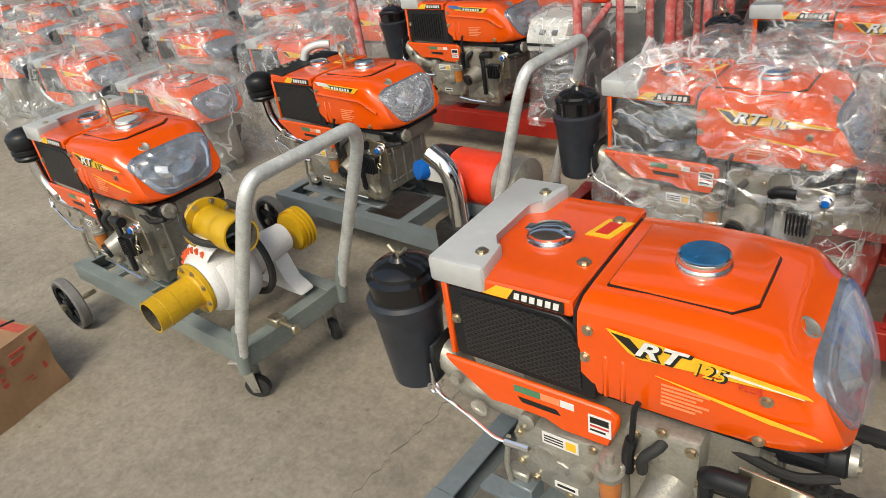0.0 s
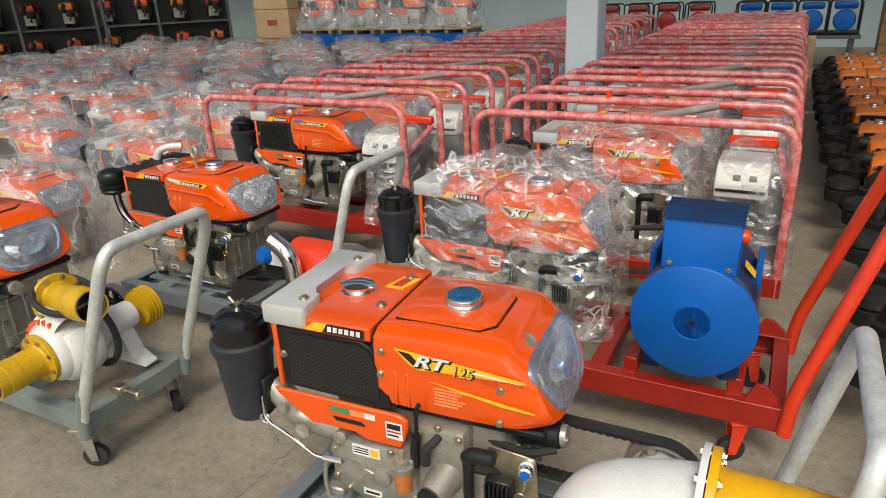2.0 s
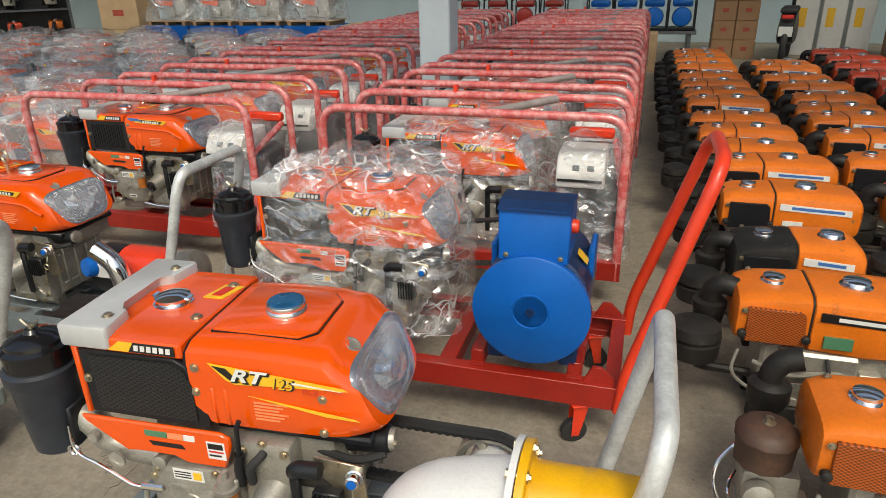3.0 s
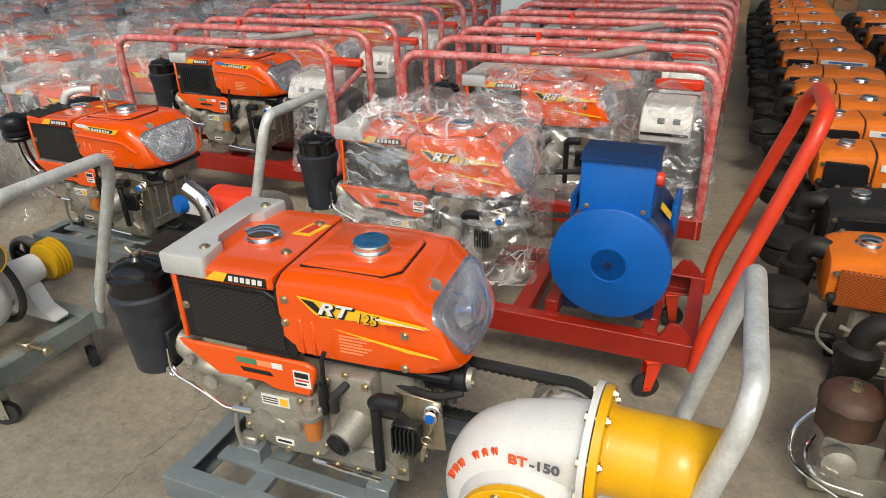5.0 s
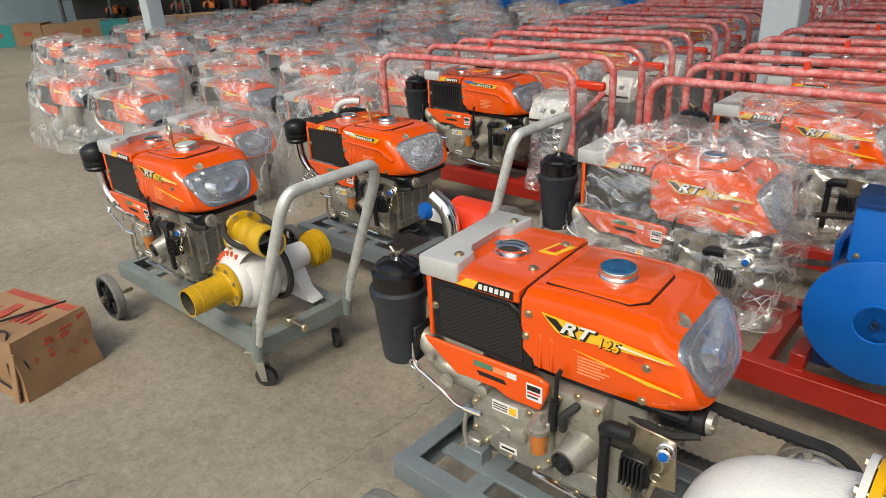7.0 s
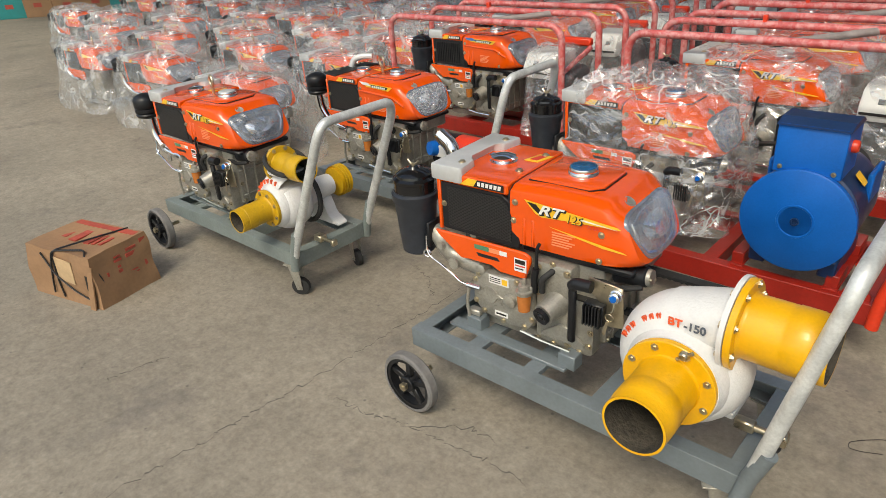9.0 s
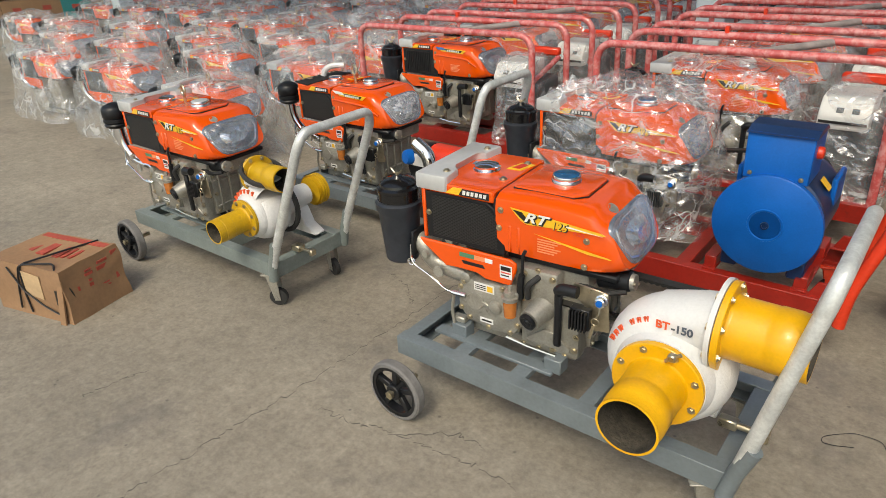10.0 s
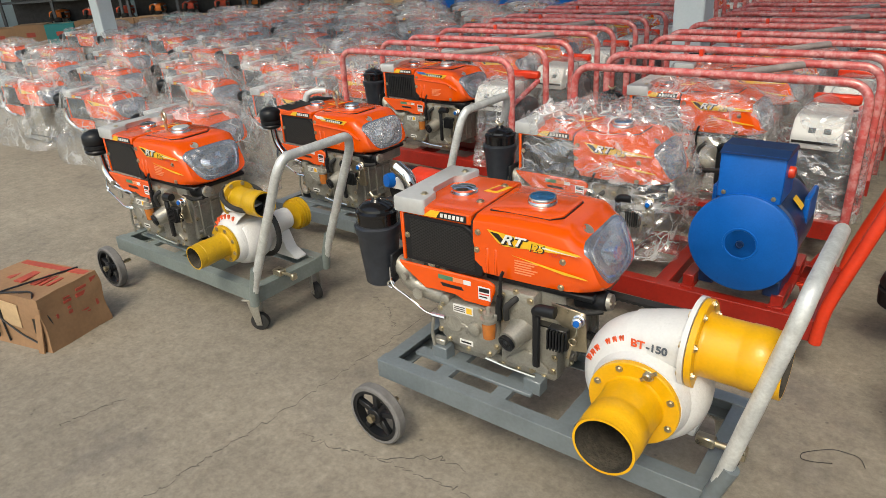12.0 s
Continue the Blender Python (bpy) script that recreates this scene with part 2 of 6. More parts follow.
DECAL_B = mat("blue_sticker", (0.05, 0.16, 0.42), 0.35, 0, 0.05, 30)
AMBER = mat("amber_filter_bowl", (0.50, 0.16, 0.03), 0.15, 0, 0.1, 30, 0, coat=0.8)
LENS = film_mat("headlamp_lens", (0.70, 0.77, 0.86), 0.10, 0.42, 6, (1, 1, 1), 0.16)
REFLECTOR = mat("faceted_lamp_reflector", (0.70, 0.74, 0.80), 0.16, 0.9, 0.15, 18, 0.3, 30, 0.3)
LENS_RIM = mat("clear_lamp_edge", (0.16, 0.18, 0.22), 0.12, 0.2, 0.3, 20, 0.2, 60, 1.0)
FILM = film_mat("crinkled_clear_film", (0.86, 0.87, 0.88), 0.07, 0.72, 6.5, (0.75, 0.85, 1.3), 0.13)
FILM_FAR = film_mat("milky_clear_film", (0.70, 0.72, 0.73), 0.13, 0.72, 5, (1, 1, 0.8), 0.08)
FILM_LENS = film_mat("film_over_lamp", (0.80, 0.84, 0.88), 0.25, 0.75, 22)
GRILLE = grille_mat("black_mesh_grille", (0.022, 0.022, 0.023), (0.004, 0.004, 0.004), (260, 260, 420))
GRILLE_O = grille_mat("orange_mesh_grille", (0.50, 0.11, 0.012), (0.16, 0.035, 0.006), (300, 300, 480))
CARD = mat("brown_cardboard", (0.31, 0.18, 0.095), 0.8, 0, 0.12, 5, 0.1, 60)
CARD_PALE = mat("pale_cardboard", (0.50, 0.35, 0.20), 0.8, 0, 0.12, 4, 0.1, 60)
CARD_RED = mat("red_print_on_cardboard", (0.40, 0.07, 0.045), 0.75, 0, 0.2, 12)
STRAP = mat("black_strap", (0.012, 0.012, 0.014), 0.35, 0, 0.1, 30)
WALL = mat("pale_blue_wall_paint", (0.48, 0.60, 0.64), 0.7, 0, 0.06, 1.3, 0.05, 60, dirt=(0.40, 0.47, 0.48), dirt_at=0.7)
COLUMN = mat("white_column_paint", (0.66, 0.75, 0.79), 0.6, 0, 0.05, 2, 0.05, 60, dirt=(0.5, 0.55, 0.55), dirt_at=0.72)
ROOF = mat("grey_roof_sheet", (0.35, 0.36, 0.36), 0.6, 0.2, 0.1, 1, 0.1, 20)
WOOD = mat("pallet_wood", (0.36, 0.23, 0.12), 0.75, 0, 0.25, 9, 0.3, 60)
TEAL = mat("teal_plastic", (0.01, 0.23, 0.23), 0.5, 0, 0.1, 9)
SHELF = mat("dark_shelf_steel", (0.10, 0.11, 0.12), 0.5, 0.3, 0.15, 9)
DARK_BACKING = mat("dark_backing_sheet", (0.035, 0.034, 0.036), 0.5, 0.2, 0.4, 12)
GREYPLAST = mat("pale_grey_panel_plastic", (0.66, 0.66, 0.63), 0.4, 0, 0.05, 10)
GREYBODY = mat("dark_grey_alternator_paint", (0.085, 0.095, 0.10), 0.45, 0.2, 0.15, 9)
FOAM = mat("grey_foam_wrap", (0.30, 0.26, 0.25), 0.6, 0, 0.2, 14, 0.3, 40)
CLEARBOTTLE = film_mat("clear_bottle_plastic", (0.82, 0.88, 0.9), 0.15, 0.4, 12)


def concrete():
    m = mat("worn_concrete", (0.285, 0.252, 0.200), 0.78, 0, 0.20, 1.1, 0.35, 55, dirt=(0.19, 0.17, 0.145), dirt_at=0.62)
    nt, ns = m.node_tree, m.node_tree.nodes
    b = ns["Principled BSDF"]
    tc = ns.new("ShaderNodeTexCoord")
    src = b.inputs["Base Color"].links[0].from_socket
    # pits and dropped grit
    vo = ns.new("ShaderNodeTexVoronoi")
    vo.inputs["Scale"].default_value = 9.5
    nt.links.new(tc.outputs["Object"], vo.inputs["Vector"])
    sp = ns.new("ShaderNodeMapRange")
    sp.inputs["From Min"].default_value, sp.inputs["From Max"].default_value = 0.035, 0.075
    sp.inputs["To Min"].default_value, sp.inputs["To Max"].default_value = 0.75, 0.0
    nt.links.new(vo.outputs["Distance"], sp.inputs["Value"])
    mx = ns.new("ShaderNodeMix")
    mx.data_type = "RGBA"
    mx.inputs["B"].default_value = (0.13, 0.12, 0.105, 1)
    nt.links.new(sp.outputs[0], mx.inputs["Factor"])
    nt.links.new(src, mx.inputs["A"])
    # fine wear
    n = ns.new("ShaderNodeTexNoise")
    n.inputs["Scale"].default_value, n.inputs["Detail"].default_value, n.inputs["Roughness"].default_value = 16, 12, 0.85
    nt.links.new(tc.outputs["Object"], n.inputs["Vector"])
    mr = ns.new("ShaderNodeMapRange")
    mr.inputs["From Min"].default_value, mr.inputs["From Max"].default_value = 0.3, 0.72
    mr.inputs["To Min"].default_value, mr.inputs["To Max"].default_value = 0.60, 1.32
    nt.links.new(n.outputs["Fac"], mr.inputs["Value"])
    sc = ns.new("ShaderNodeVectorMath")
    sc.operation = "SCALE"
    nt.links.new(mx.outputs["Result"], sc.inputs[0])
    nt.links.new(mr.outputs[0], sc.inputs["Scale"])
    nt.links.new(sc.outputs[0], b.inputs["Base Color"])
    return m


CONCRETE = concrete()
CRACK = mat("dark_floor_crack", (0.11, 0.098, 0.084), 0.9, 0, 0.3, 20)


# ---- mesh building ----
def part(name, bm, material, parent=None, label="", smooth=40):
    """Links a bmesh as one mesh object under a thing or a part."""
    me = bpy.data.meshes.new(name)
    bmesh.ops.recalc_face_normals(bm, faces=bm.faces)
    bm.to_mesh(me)
    bm.free()
    me.materials.append(material)
    if smooth:
        me.shade_smooth()
        me.set_sharp_from_angle(angle=radians(smooth))
    ob = new(name, me)
    if parent:
        ob.parent = parent
    if label:
        ob["label"] = label
    return ob


def again(ob, m):
    """One more part on the same mesh under the same parent."""
    o = ob.copy()
    scene.collection.objects.link(o)
    o.matrix_basis = m
    return o


def thing(name, m, label, category, group="", kind=""):
    e = new(name)
    e.empty_display_size = 0.1
    e.matrix_basis = m
    return tagged(e, label, category, group, kind)


def B():
    return bmesh.new()


def box(bm, c, s, bev=0.004, seg=1, rot=None):
    m = Matrix.Translation(c)
    if rot:
        m = m @ Euler([radians(a) for a in rot]).to_matrix().to_4x4()
    r = bmesh.ops.create_cube(bm, size=1, matrix=m @ Matrix.Diagonal((*s, 1)))
    if bev:
        es = {e for v in r["verts"] for e in v.link_edges}
        bmesh.ops.bevel(bm, geom=list(es), offset=min(bev, min(s) * 0.45), segments=seg, affect="EDGES", profile=0.5)
    return bm


def ring(bm, centre, ax, ay, r, seg):
    return [bm.verts.new(Vector(centre) + (ax * math.cos(2 * math.pi * i / seg) + ay * math.sin(2 * math.pi * i / seg)) * r) for i in range(seg)]


def skin(bm, rings, cap=True, close=True):
    for a, b in zip(rings, rings[1:]):
        n = len(a)
        for i in range(n if close else n - 1):
            bm.faces.new((a[i], a[(i + 1) % n], b[(i + 1) % n], b[i]))
    if cap:
        bm.faces.new(rings[0][::-1])
        bm.faces.new(rings[-1])
    return bm


def lathe(bm, origin, axis, profile, seg=24, cap=True):
    """Turns a profile of (distance along the axis, radius) round the axis."""
    z = Vector(axis).normalized()
    x = z.orthogonal().normalized()
    y = z.cross(x)
    return skin(bm, [ring(bm, Vector(origin) + z * d, x, y, max(r, 1e-4), seg) for d, r in profile], cap)


def cyl(bm, p0, p1, r, seg=16, r1=None, bev=0.0):
    d = Vector(p1) - Vector(p0)
    L, r1 = d.length, r if r1 is None else r1
    prof = [(0, r), (L, r1)] if not bev else [(0, r - bev), (bev, r), (L - bev, r1), (L, r1 - bev)]
    return lathe(bm, p0, d, prof, seg)


def rounded(pts, rad, n=5):
    """A polyline with its inner corners rounded."""
    pts = [Vector(p) for p in pts]
    out = [pts[0]]
    for a, b, c in zip(pts, pts[1:], pts[2:]):
        d0, d1 = (a - b), (c - b)
        r = min(rad, d0.length * 0.49, d1.length * 0.49)
        p, q = b + d0.normalized() * r, b + d1.normalized() * r
        for i in range(n + 1):
            t = i / n
            out.append(p * (1 - t) ** 2 + b * 2 * t * (1 - t) + q * t * t)
    return out + [pts[-1]]


def tube(bm, pts, r, seg=10, rad=0.0, n=5):
    pts = rounded(pts, rad, n) if rad else [Vector(p) for p in pts]
    d = (pts[1] - pts[0]).normalized()
    x = d.orthogonal().normalized()
    rings = []
    for i, p in enumerate(pts):
        d = (pts[min(i + 1, len(pts) - 1)] - pts[max(i - 1, 0)]).normalized()
        x = (x - d * x.dot(d)).normalized()
        rings.append(ring(bm, p, x, d.cross(x), r, seg))
    return skin(bm, rings)


def prism(bm, poly, y0, y1, bev=0.0, seg=1, plane="xz"):
    """Extrudes a polygon of the xz plane along y (or of the xy plane along z)."""
    at = (lambda p, q: (p[0], q, p[1])) if plane == "xz" else (lambda p, q: (p[0], p[1], q))
    a = [bm.verts.new(at(p, y0)) for p in poly]
    b = [bm.verts.new(at(p, y1)) for p in poly]
    k = len(poly)
    fs = [bm.faces.new(a), bm.faces.new(b[::-1])] + [bm.faces.new((a[i], b[i], b[(i + 1) % k], a[(i + 1) % k])) for i in range(k)]
    if bev:
        bmesh.ops.bevel(bm, geom=list({e for f in fs for e in f.edges}), offset=bev, segments=seg, affect="EDGES", profile=0.5)
    return bm


def loft(bm, sections, seg=40, power=5.0):
    """Superellipse sections (x, y centre, z low, z high, half width), joined along x."""
    rings = []
    for x, yc, z0, z1, hw, *pw in sections:
        p = pw[0] if pw else power
        r = []
        for i in range(seg):
            a = 2 * math.pi * (i + 0.5) / seg
            ca, sa = math.cos(a), math.sin(a)
            k = (abs(ca) ** p + abs(sa) ** p) ** (-1 / p)
            r.append(bm.verts.new((x, yc + hw * ca * k, (z0 + z1) / 2 + (z1 - z0) / 2 * sa * k)))
        rings.append(r)
    return skin(bm, rings)


def torus(bm, c, axis, R, r, seg=28, rs=8):
    z = Vector(axis).normalized()
    x = z.orthogonal().normalized()
    y = z.cross(x)
    rings = []
    for i in range(seg):
        a = 2 * math.pi * i / seg
        d = x * math.cos(a) + y * math.sin(a)
        rings.append(ring(bm, Vector(c) + d * R, d, z, r, rs))
    return skin(bm, rings + rings[:1], cap=False)


def lettering(name, body, size, m, material, parent, shear=0.0, label="", bold=0.0):
    cu = bpy.data.curves.new(name, "FONT")
    cu.body, cu.size, cu.extrude, cu.shear, cu.offset = body, size, 0.0004, shear, bold
    cu.align_x, cu.align_y = "LEFT", "BOTTOM_BASELINE"
    tmp = new(name, cu)
    me = bpy.data.meshes.new_from_object(tmp)
    bpy.data.objects.remove(tmp)
    me.materials.append(material)
    ob = new(name, me)
    ob.parent, ob.matrix_basis = parent, m
    if label:
        ob["label"] = label
    return ob


SIDE = Euler((radians(90), 0, 0)).to_matrix().to_4x4()  # lettering upright, facing -y


# ---- hall ----
def hall():
    bm = B()
    bmesh.ops.create_grid(bm, x_segments=60, y_segments=60, size=0.5)
    for v in bm.verts:
        v.co.x, v.co.y = v.co.x * 60 - 4, v.co.y * 60 + 2
    fl = part("floor", bm, CONCRETE, smooth=0)
    fl.matrix_basis = uv(0, 0, 0)
    tagged(fl, "worn grey concrete warehouse floor with stains and cracks", "floor", kind="structure")
    # hairline cracks, pressed flat into the floor
    rnd = random.Random(5)
    cracks = (
        ((-0.78, -0.3), (-0.75, 0.1), (-0.73, 0.34), (-0.72, 0.53), (-0.70, 0.74), (-0.69, 1.0), (-0.68, 1.28), (-0.68, 1.64), (-0.62, 2.2)),
        ((-0.55, 0.76), (-0.38, 0.78), (-0.26, 0.82), (-0.06, 0.84), (0.09, 0.86), (0.25, 0.84)),
        ((-1.35, 0.29), (-1.33, 0.40), (-1.28, 0.55)),
        ((-0.26, 0.80), (-0.06, 0.94), (0.06, 0.93)),
        ((-1.0, 1.66), (-0.85, 1.6), (-0.72, 1.48)),
    )
    for path in cracks:
        pts = []
        for (a, b), (c, d) in zip(path, path[1:]):
            for i in range(14):
                t = i / 14
                pts.append((a + (c - a) * t + rnd.uniform(-0.012, 0.012), b + (d - b) * t + rnd.uniform(-0.012, 0.012)))
        bm = B()
        rows = []
        for i, p in enumerate(pts):
            w = rnd.uniform(0.0005, 0.0023)
            rows.append((bm.verts.new((p[0] - w, p[1] + w, 0.0015)), bm.verts.new((p[0] + w, p[1] - w, 0.0015))))
        for r0, r1 in zip(rows, rows[1:]):
            bm.faces.new((r0[0], r0[1], r1[1], r1[0]))
        part("floor_crack", bm, CRACK, fl, smooth=0).matrix_basis = Matrix.Identity(4)

    def slab(name, c, s, m, label, cat):
        o = part(name, box(B(), (0, 0, 0), s, 0.01), m, smooth=0)
        o.matrix_basis = uv(*c)
        tagged(o, label, cat, kind="structure")

    slab("wall_far", (-4, 15.0, 2.4), (32, 0.2, 4.8), WALL, "pale blue painted far warehouse wall", "wall")
    slab("wall_side", (8.0, 6.0, 2.4), (0.2, 17.8, 4.8), WALL, "pale blue painted side warehouse wall", "wall")
    # end wall's forward stretch is added to keep out light from the left
    slab("wall_end", (-18.0, 6.5, 2.4), (0.2, 16.8, 4.8), WALL, "pale blue painted end warehouse wall, drawn forward to block light", "wall")
    # unseen roof, added in bays whose gaps steer the daylight inside
    for v0, v1 in ((1.6, 4.3), (5.4, 7.4), (8.7, 10.3), (11.3, 15.1)):
        slab("ceiling", (-5, (v0 + v1) / 2, 4.9), (27, v1 - v0, 0.12), ROOF, "unseen grey sheet metal roof bay, its gaps set to shape the light", "ceiling")
    for u in (-0.72, -9.9):
        slab("pillar", (u, 5.25, 2.4), (0.24, 0.24, 4.8), COLUMN, "square white painted concrete pillar among the machines", "pillar")


hall()


# ---- diesel engine ----
def sheared_loft(bm, secs, seg=40, power=5.0):
    n0 = len(bm.verts)
    loft(bm, [s[:6] for s in secs], seg, power)
    bm.verts.ensure_lookup_table()
    for k, s in enumerate(secs):
        sh, zm = s[6], s[2]
        for i in range(seg):
            v = bm.verts[n0 + k * seg + i]
            v.co.x -= sh * (v.co.z - zm)
    return bm


def wedge(bm, lo=0.358, hi=0.47, k=0.66):
    """Narrow the lower part of a lamp shape, so that it is widest at its top."""
    for v in bm.verts:
        f = min(1.0, max(0.0, (v.co.z - lo) / (hi - lo)))
        v.co.y *= k + (1 - k) * f
    return bm


def bolt(parent, p, r=0.008, axis=(0, -1, 0), h=0.007, name="bolt"):
    bm = B()
    lathe(bm, p, axis, [(0, r * 1.5), (0.002, r * 1.5), (0.002, r), (h, r * 0.9)], 8)
    return part(name, bm, ZINC, parent)


def stripe(parent, name, poly, mtl, y=-0.1755, label=""):
    return part(name, prism(B(), poly, y, y + 0.0015), mtl, parent, label, smooth=0)


def badge(e, plus):
    t = lettering("model_badge", "RT", 0.048, Matrix.Translation((0.155, -0.1790, 0.473)) @ SIDE, DECAL_W, e, 0.35, "white raised model letters", 0.0012)
    t.scale = (1.25, 0.85, 1)
    t = lettering("badge_shadow", "RT", 0.048, Matrix.Translation((0.158, -0.1780, 0.470)) @ SIDE, DECAL_K, e, 0.35, "", 0.0028)
    t.scale = (1.25, 0.85, 1)
    lettering("badge_shadow", "125", 0.036, Matrix.Translation((0.244, -0.1780, 0.4645)) @ SIDE, DECAL_K, e, 0.2, "", 0.0006)
    lettering("model_number", "125", 0.034, Matrix.Translation((0.243, -0.1785, 0.466)) @ SIDE, DECAL_Y, e, 0.2)
    if plus:
        lettering("model_suffix", "PLUS", 0.016, Matrix.Translation((0.312, -0.1785, 0.462)) @ SIDE, DECAL_R, e, 0.2)


def engine(m, label, air="bucket", hook=False, detail=2, group="", plus=True, cap=BLUE_CAP, style="bracket", name="diesel_engine"):
    """Water-cooled single-cylinder diesel engine, 0.74 m long; its near side faces -y, its headlamp +x."""
    e = thing(name, m, label, "engine", group)
    S = 40 if detail == 2 else 24
    # hood: cowl and top cover
    part("hood", sheared_loft(B(), [(0.053, 0, 0.345, 0.532, 0.167, 9, 0), (0.056, 0, 0.338, 0.537, 0.172, 9, 0), (0.16, 0, 0.335, 0.542, 0.173, 9, 0), (0.27, 0, 0.335, 0.541, 0.173, 8.5, 0.02),
                                   (0.365, 0, 0.336, 0.535, 0.171, 7.5, 0.08), (0.40, 0, 0.339, 0.526, 0.168, 6.5, 0.18), (0.43, 0, 0.344, 0.515, 0.163, 5.5, 0.30), (0.462, 0, 0.350, 0.505, 0.156, 4, 0.42), (0.469, 0, 0.358, 0.500, 0.149, 4, 0.45)], S), ORANGE, e, smooth=35)
    part("top_cover", loft(B(), [(-0.222, 0, 0.510, 0.530, 0.160), (-0.215, 0, 0.500, 0.537, 0.170), (-0.1, 0, 0.500, 0.540, 0.172), (0.044, 0, 0.500, 0.541, 0.172), (0.048, 0, 0.503, 0.537, 0.168)], S, 9), ORANGE, e, smooth=35)
    # black fillers stand in for the shade inside the panel gaps
    part("hood_gap", loft(B(), [(0.047, 0, 0.345, 0.5335, 0.1685), (0.0535, 0, 0.345, 0.5335, 0.1685)], S, 9), BLACK, e)
    part("lid_gap", prism(B(), [(0.0825, -0.1075), (0.281, -0.1075), (0.3125, -0.072), (0.3125, 0.072), (0.281, 0.1075), (0.0825, 0.1075)], 0.530, 0.5424, 0, 1, "xy"), BLACK, e, smooth=0)
    part("tank_lid", prism(B(), [(0.085, -0.105), (0.28, -0.105), (0.31, -0.07), (0.31, 0.07), (0.28, 0.105), (0.085, 0.105)], 0.532, 0.5470, 0.003, 2, "xy"), ORANGE, e)
    # corner bracket, or a flat dark tray where the engine has none
    if style == "tray":
        tray = part("top_tray", prism(B(), [(-0.262, -0.150), (-0.128, -0.176), (-0.122, -0.170), (-0.122, 0.170), (-0.262, 0.165)], 0.535, 0.5435, 0.002, 1, "xy"), BLACK_OLD, e, "dusty black perforated top tray")
        for k in range(9):
            bolt(tray, (-0.250 + 0.002 * k, -0.13 + 0.033 * k, 0.5435), 0.006, (0, 0, 1), 0.004)
        part("tray_pipe", tube(B(), [(-0.20, 0.02, 0.545), (-0.19, 0.03, 0.585), (-0.15, 0.06, 0.605), (-0.10, 0.10, 0.600)], 0.018, 12, 0.03), SILVER, e)
    else:
        part("bracket", prism(B(), [(-0.24, -0.178), (-0.125, -0.178), (-0.118, -0.168), (-0.13, -0.085), (-0.165, -0.07), (-0.165, 0.07), (-0.13, 0.085), (-0.118, 0.168), (-0.125, 0.178), (-0.24, 0.178)], 0.508, 0.563, 0.009, 2, "xy"), SILVER, e, "silver painted corner bracket")
    # headlamp
    hl = part("headlamp", wedge(sheared_loft(B(), [(0.462, 0, 0.361, 0.502, 0.150, 5, 0.45), (0.470, 0, 0.362, 0.501, 0.148, 5, 0.45), (0.476, 0, 0.367, 0.496, 0.141, 4.5, 0.45), (0.480, 0, 0.382, 0.482, 0.112, 3.5, 0.45), (0.481, 0, 0.412, 0.455, 0.03, 2, 0.45)], S)), LENS, e, "clear headlamp lens over a bright reflector") if style != "tray" else part("headlamp", wedge(sheared_loft(B(), [(0.462, 0, 0.361, 0.502, 0.152, 5, 0.45), (0.473, 0, 0.363, 0.500, 0.149, 5, 0.45), (0.480, 0, 0.372, 0.491, 0.137, 4, 0.45), (0.484, 0, 0.412, 0.455, 0.03, 2, 0.45)], S)), FILM_LENS, e, "headlamp under white protective film")
    hl.visible_shadow = False
    rf = B()
    sheared_loft(rf, [(0.460, 0, 0.370, 0.494, 0.141, 4, 0.45), (0.468, 0, 0.372, 0.491, 0.136, 4, 0.45), (0.446, 0, 0.392, 0.474, 0.10, 3, 0.45), (0.470, 0, 0.41, 0.456, 0.055, 2, 0.45), (0.464, 0, 0.42, 0.446, 0.02, 2, 0.45)], 14)
    wedge(rf)
    part("reflector", rf, REFLECTOR, hl, smooth=0)
    part("lamp_rim", wedge(sheared_loft(B(), [(0.460, 0, 0.357, 0.5045, 0.1535, 5, 0.44), (0.4665, 0, 0.358, 0.5042, 0.1525, 5, 0.45), (0.470, 0, 0.361, 0.502, 0.149, 5, 0.45)], S)), LENS_RIM, e, "dark clear lamp edging")
    # radiator
    part("radiator", box(B(), (-0.08, 0, 0.42), (0.262, 0.31, 0.165), 0.006), BLACK, e)
    part("radiator_frame", box(B(), (-0.214, -0.159, 0.425), (0.014, 0.03, 0.175), 0.003), ORANGE, e)
    fr = [(-0.206, 0.503), (0.025, 0.503), (0.05, 0.488), (0.088, 0.42), (0.088, 0.340), (0.070, 0.336), (-0.206, 0.342)]
    sc = part("screen_frame", prism(B(), fr, -0.172, -0.156, 0.003), BLACK, e, "black radiator screen")
    gr = [(-0.180, 0.492), (0.020, 0.492), (0.045, 0.478), (0.06, 0.44), (0.06, 0.352), (-0.180, 0.356)]
    part("grille", prism(B(), gr, -0.1745, -0.170), GRILLE if detail == 2 else BLACK, sc, smooth=0)
    # lower side panel
    lp = part("side_panel", prism(B(), [(-0.236, 0.333), (0.11, 0.333), (0.132, 0.322), (0.132, 0.300), (0.112, 0.240), (0.02, 0.240), (-0.01, 0.262), (-0.10, 0.262), (-0.13, 0.250), (-0.222, 0.315)], -0.182, -0.170, 0.004), ORANGE, e)
    # caps
    cb = B()
    lathe(cb, (-0.077, 0, 0.538), (0, 0, 1), [(0, 0.045), (0.004, 0.045), (0.004, 0.036), (0.012, 0.04), (0.018, 0.04), (0.022, 0.03), (0.026, 0.016), (0.026, 0.001)], 24)
    box(cb, (-0.077, 0, 0.554), (0.098, 0.024, 0.006), 0.002)
    part("radiator_cap", cb, CHROME, e, "pressed steel radiator cap")
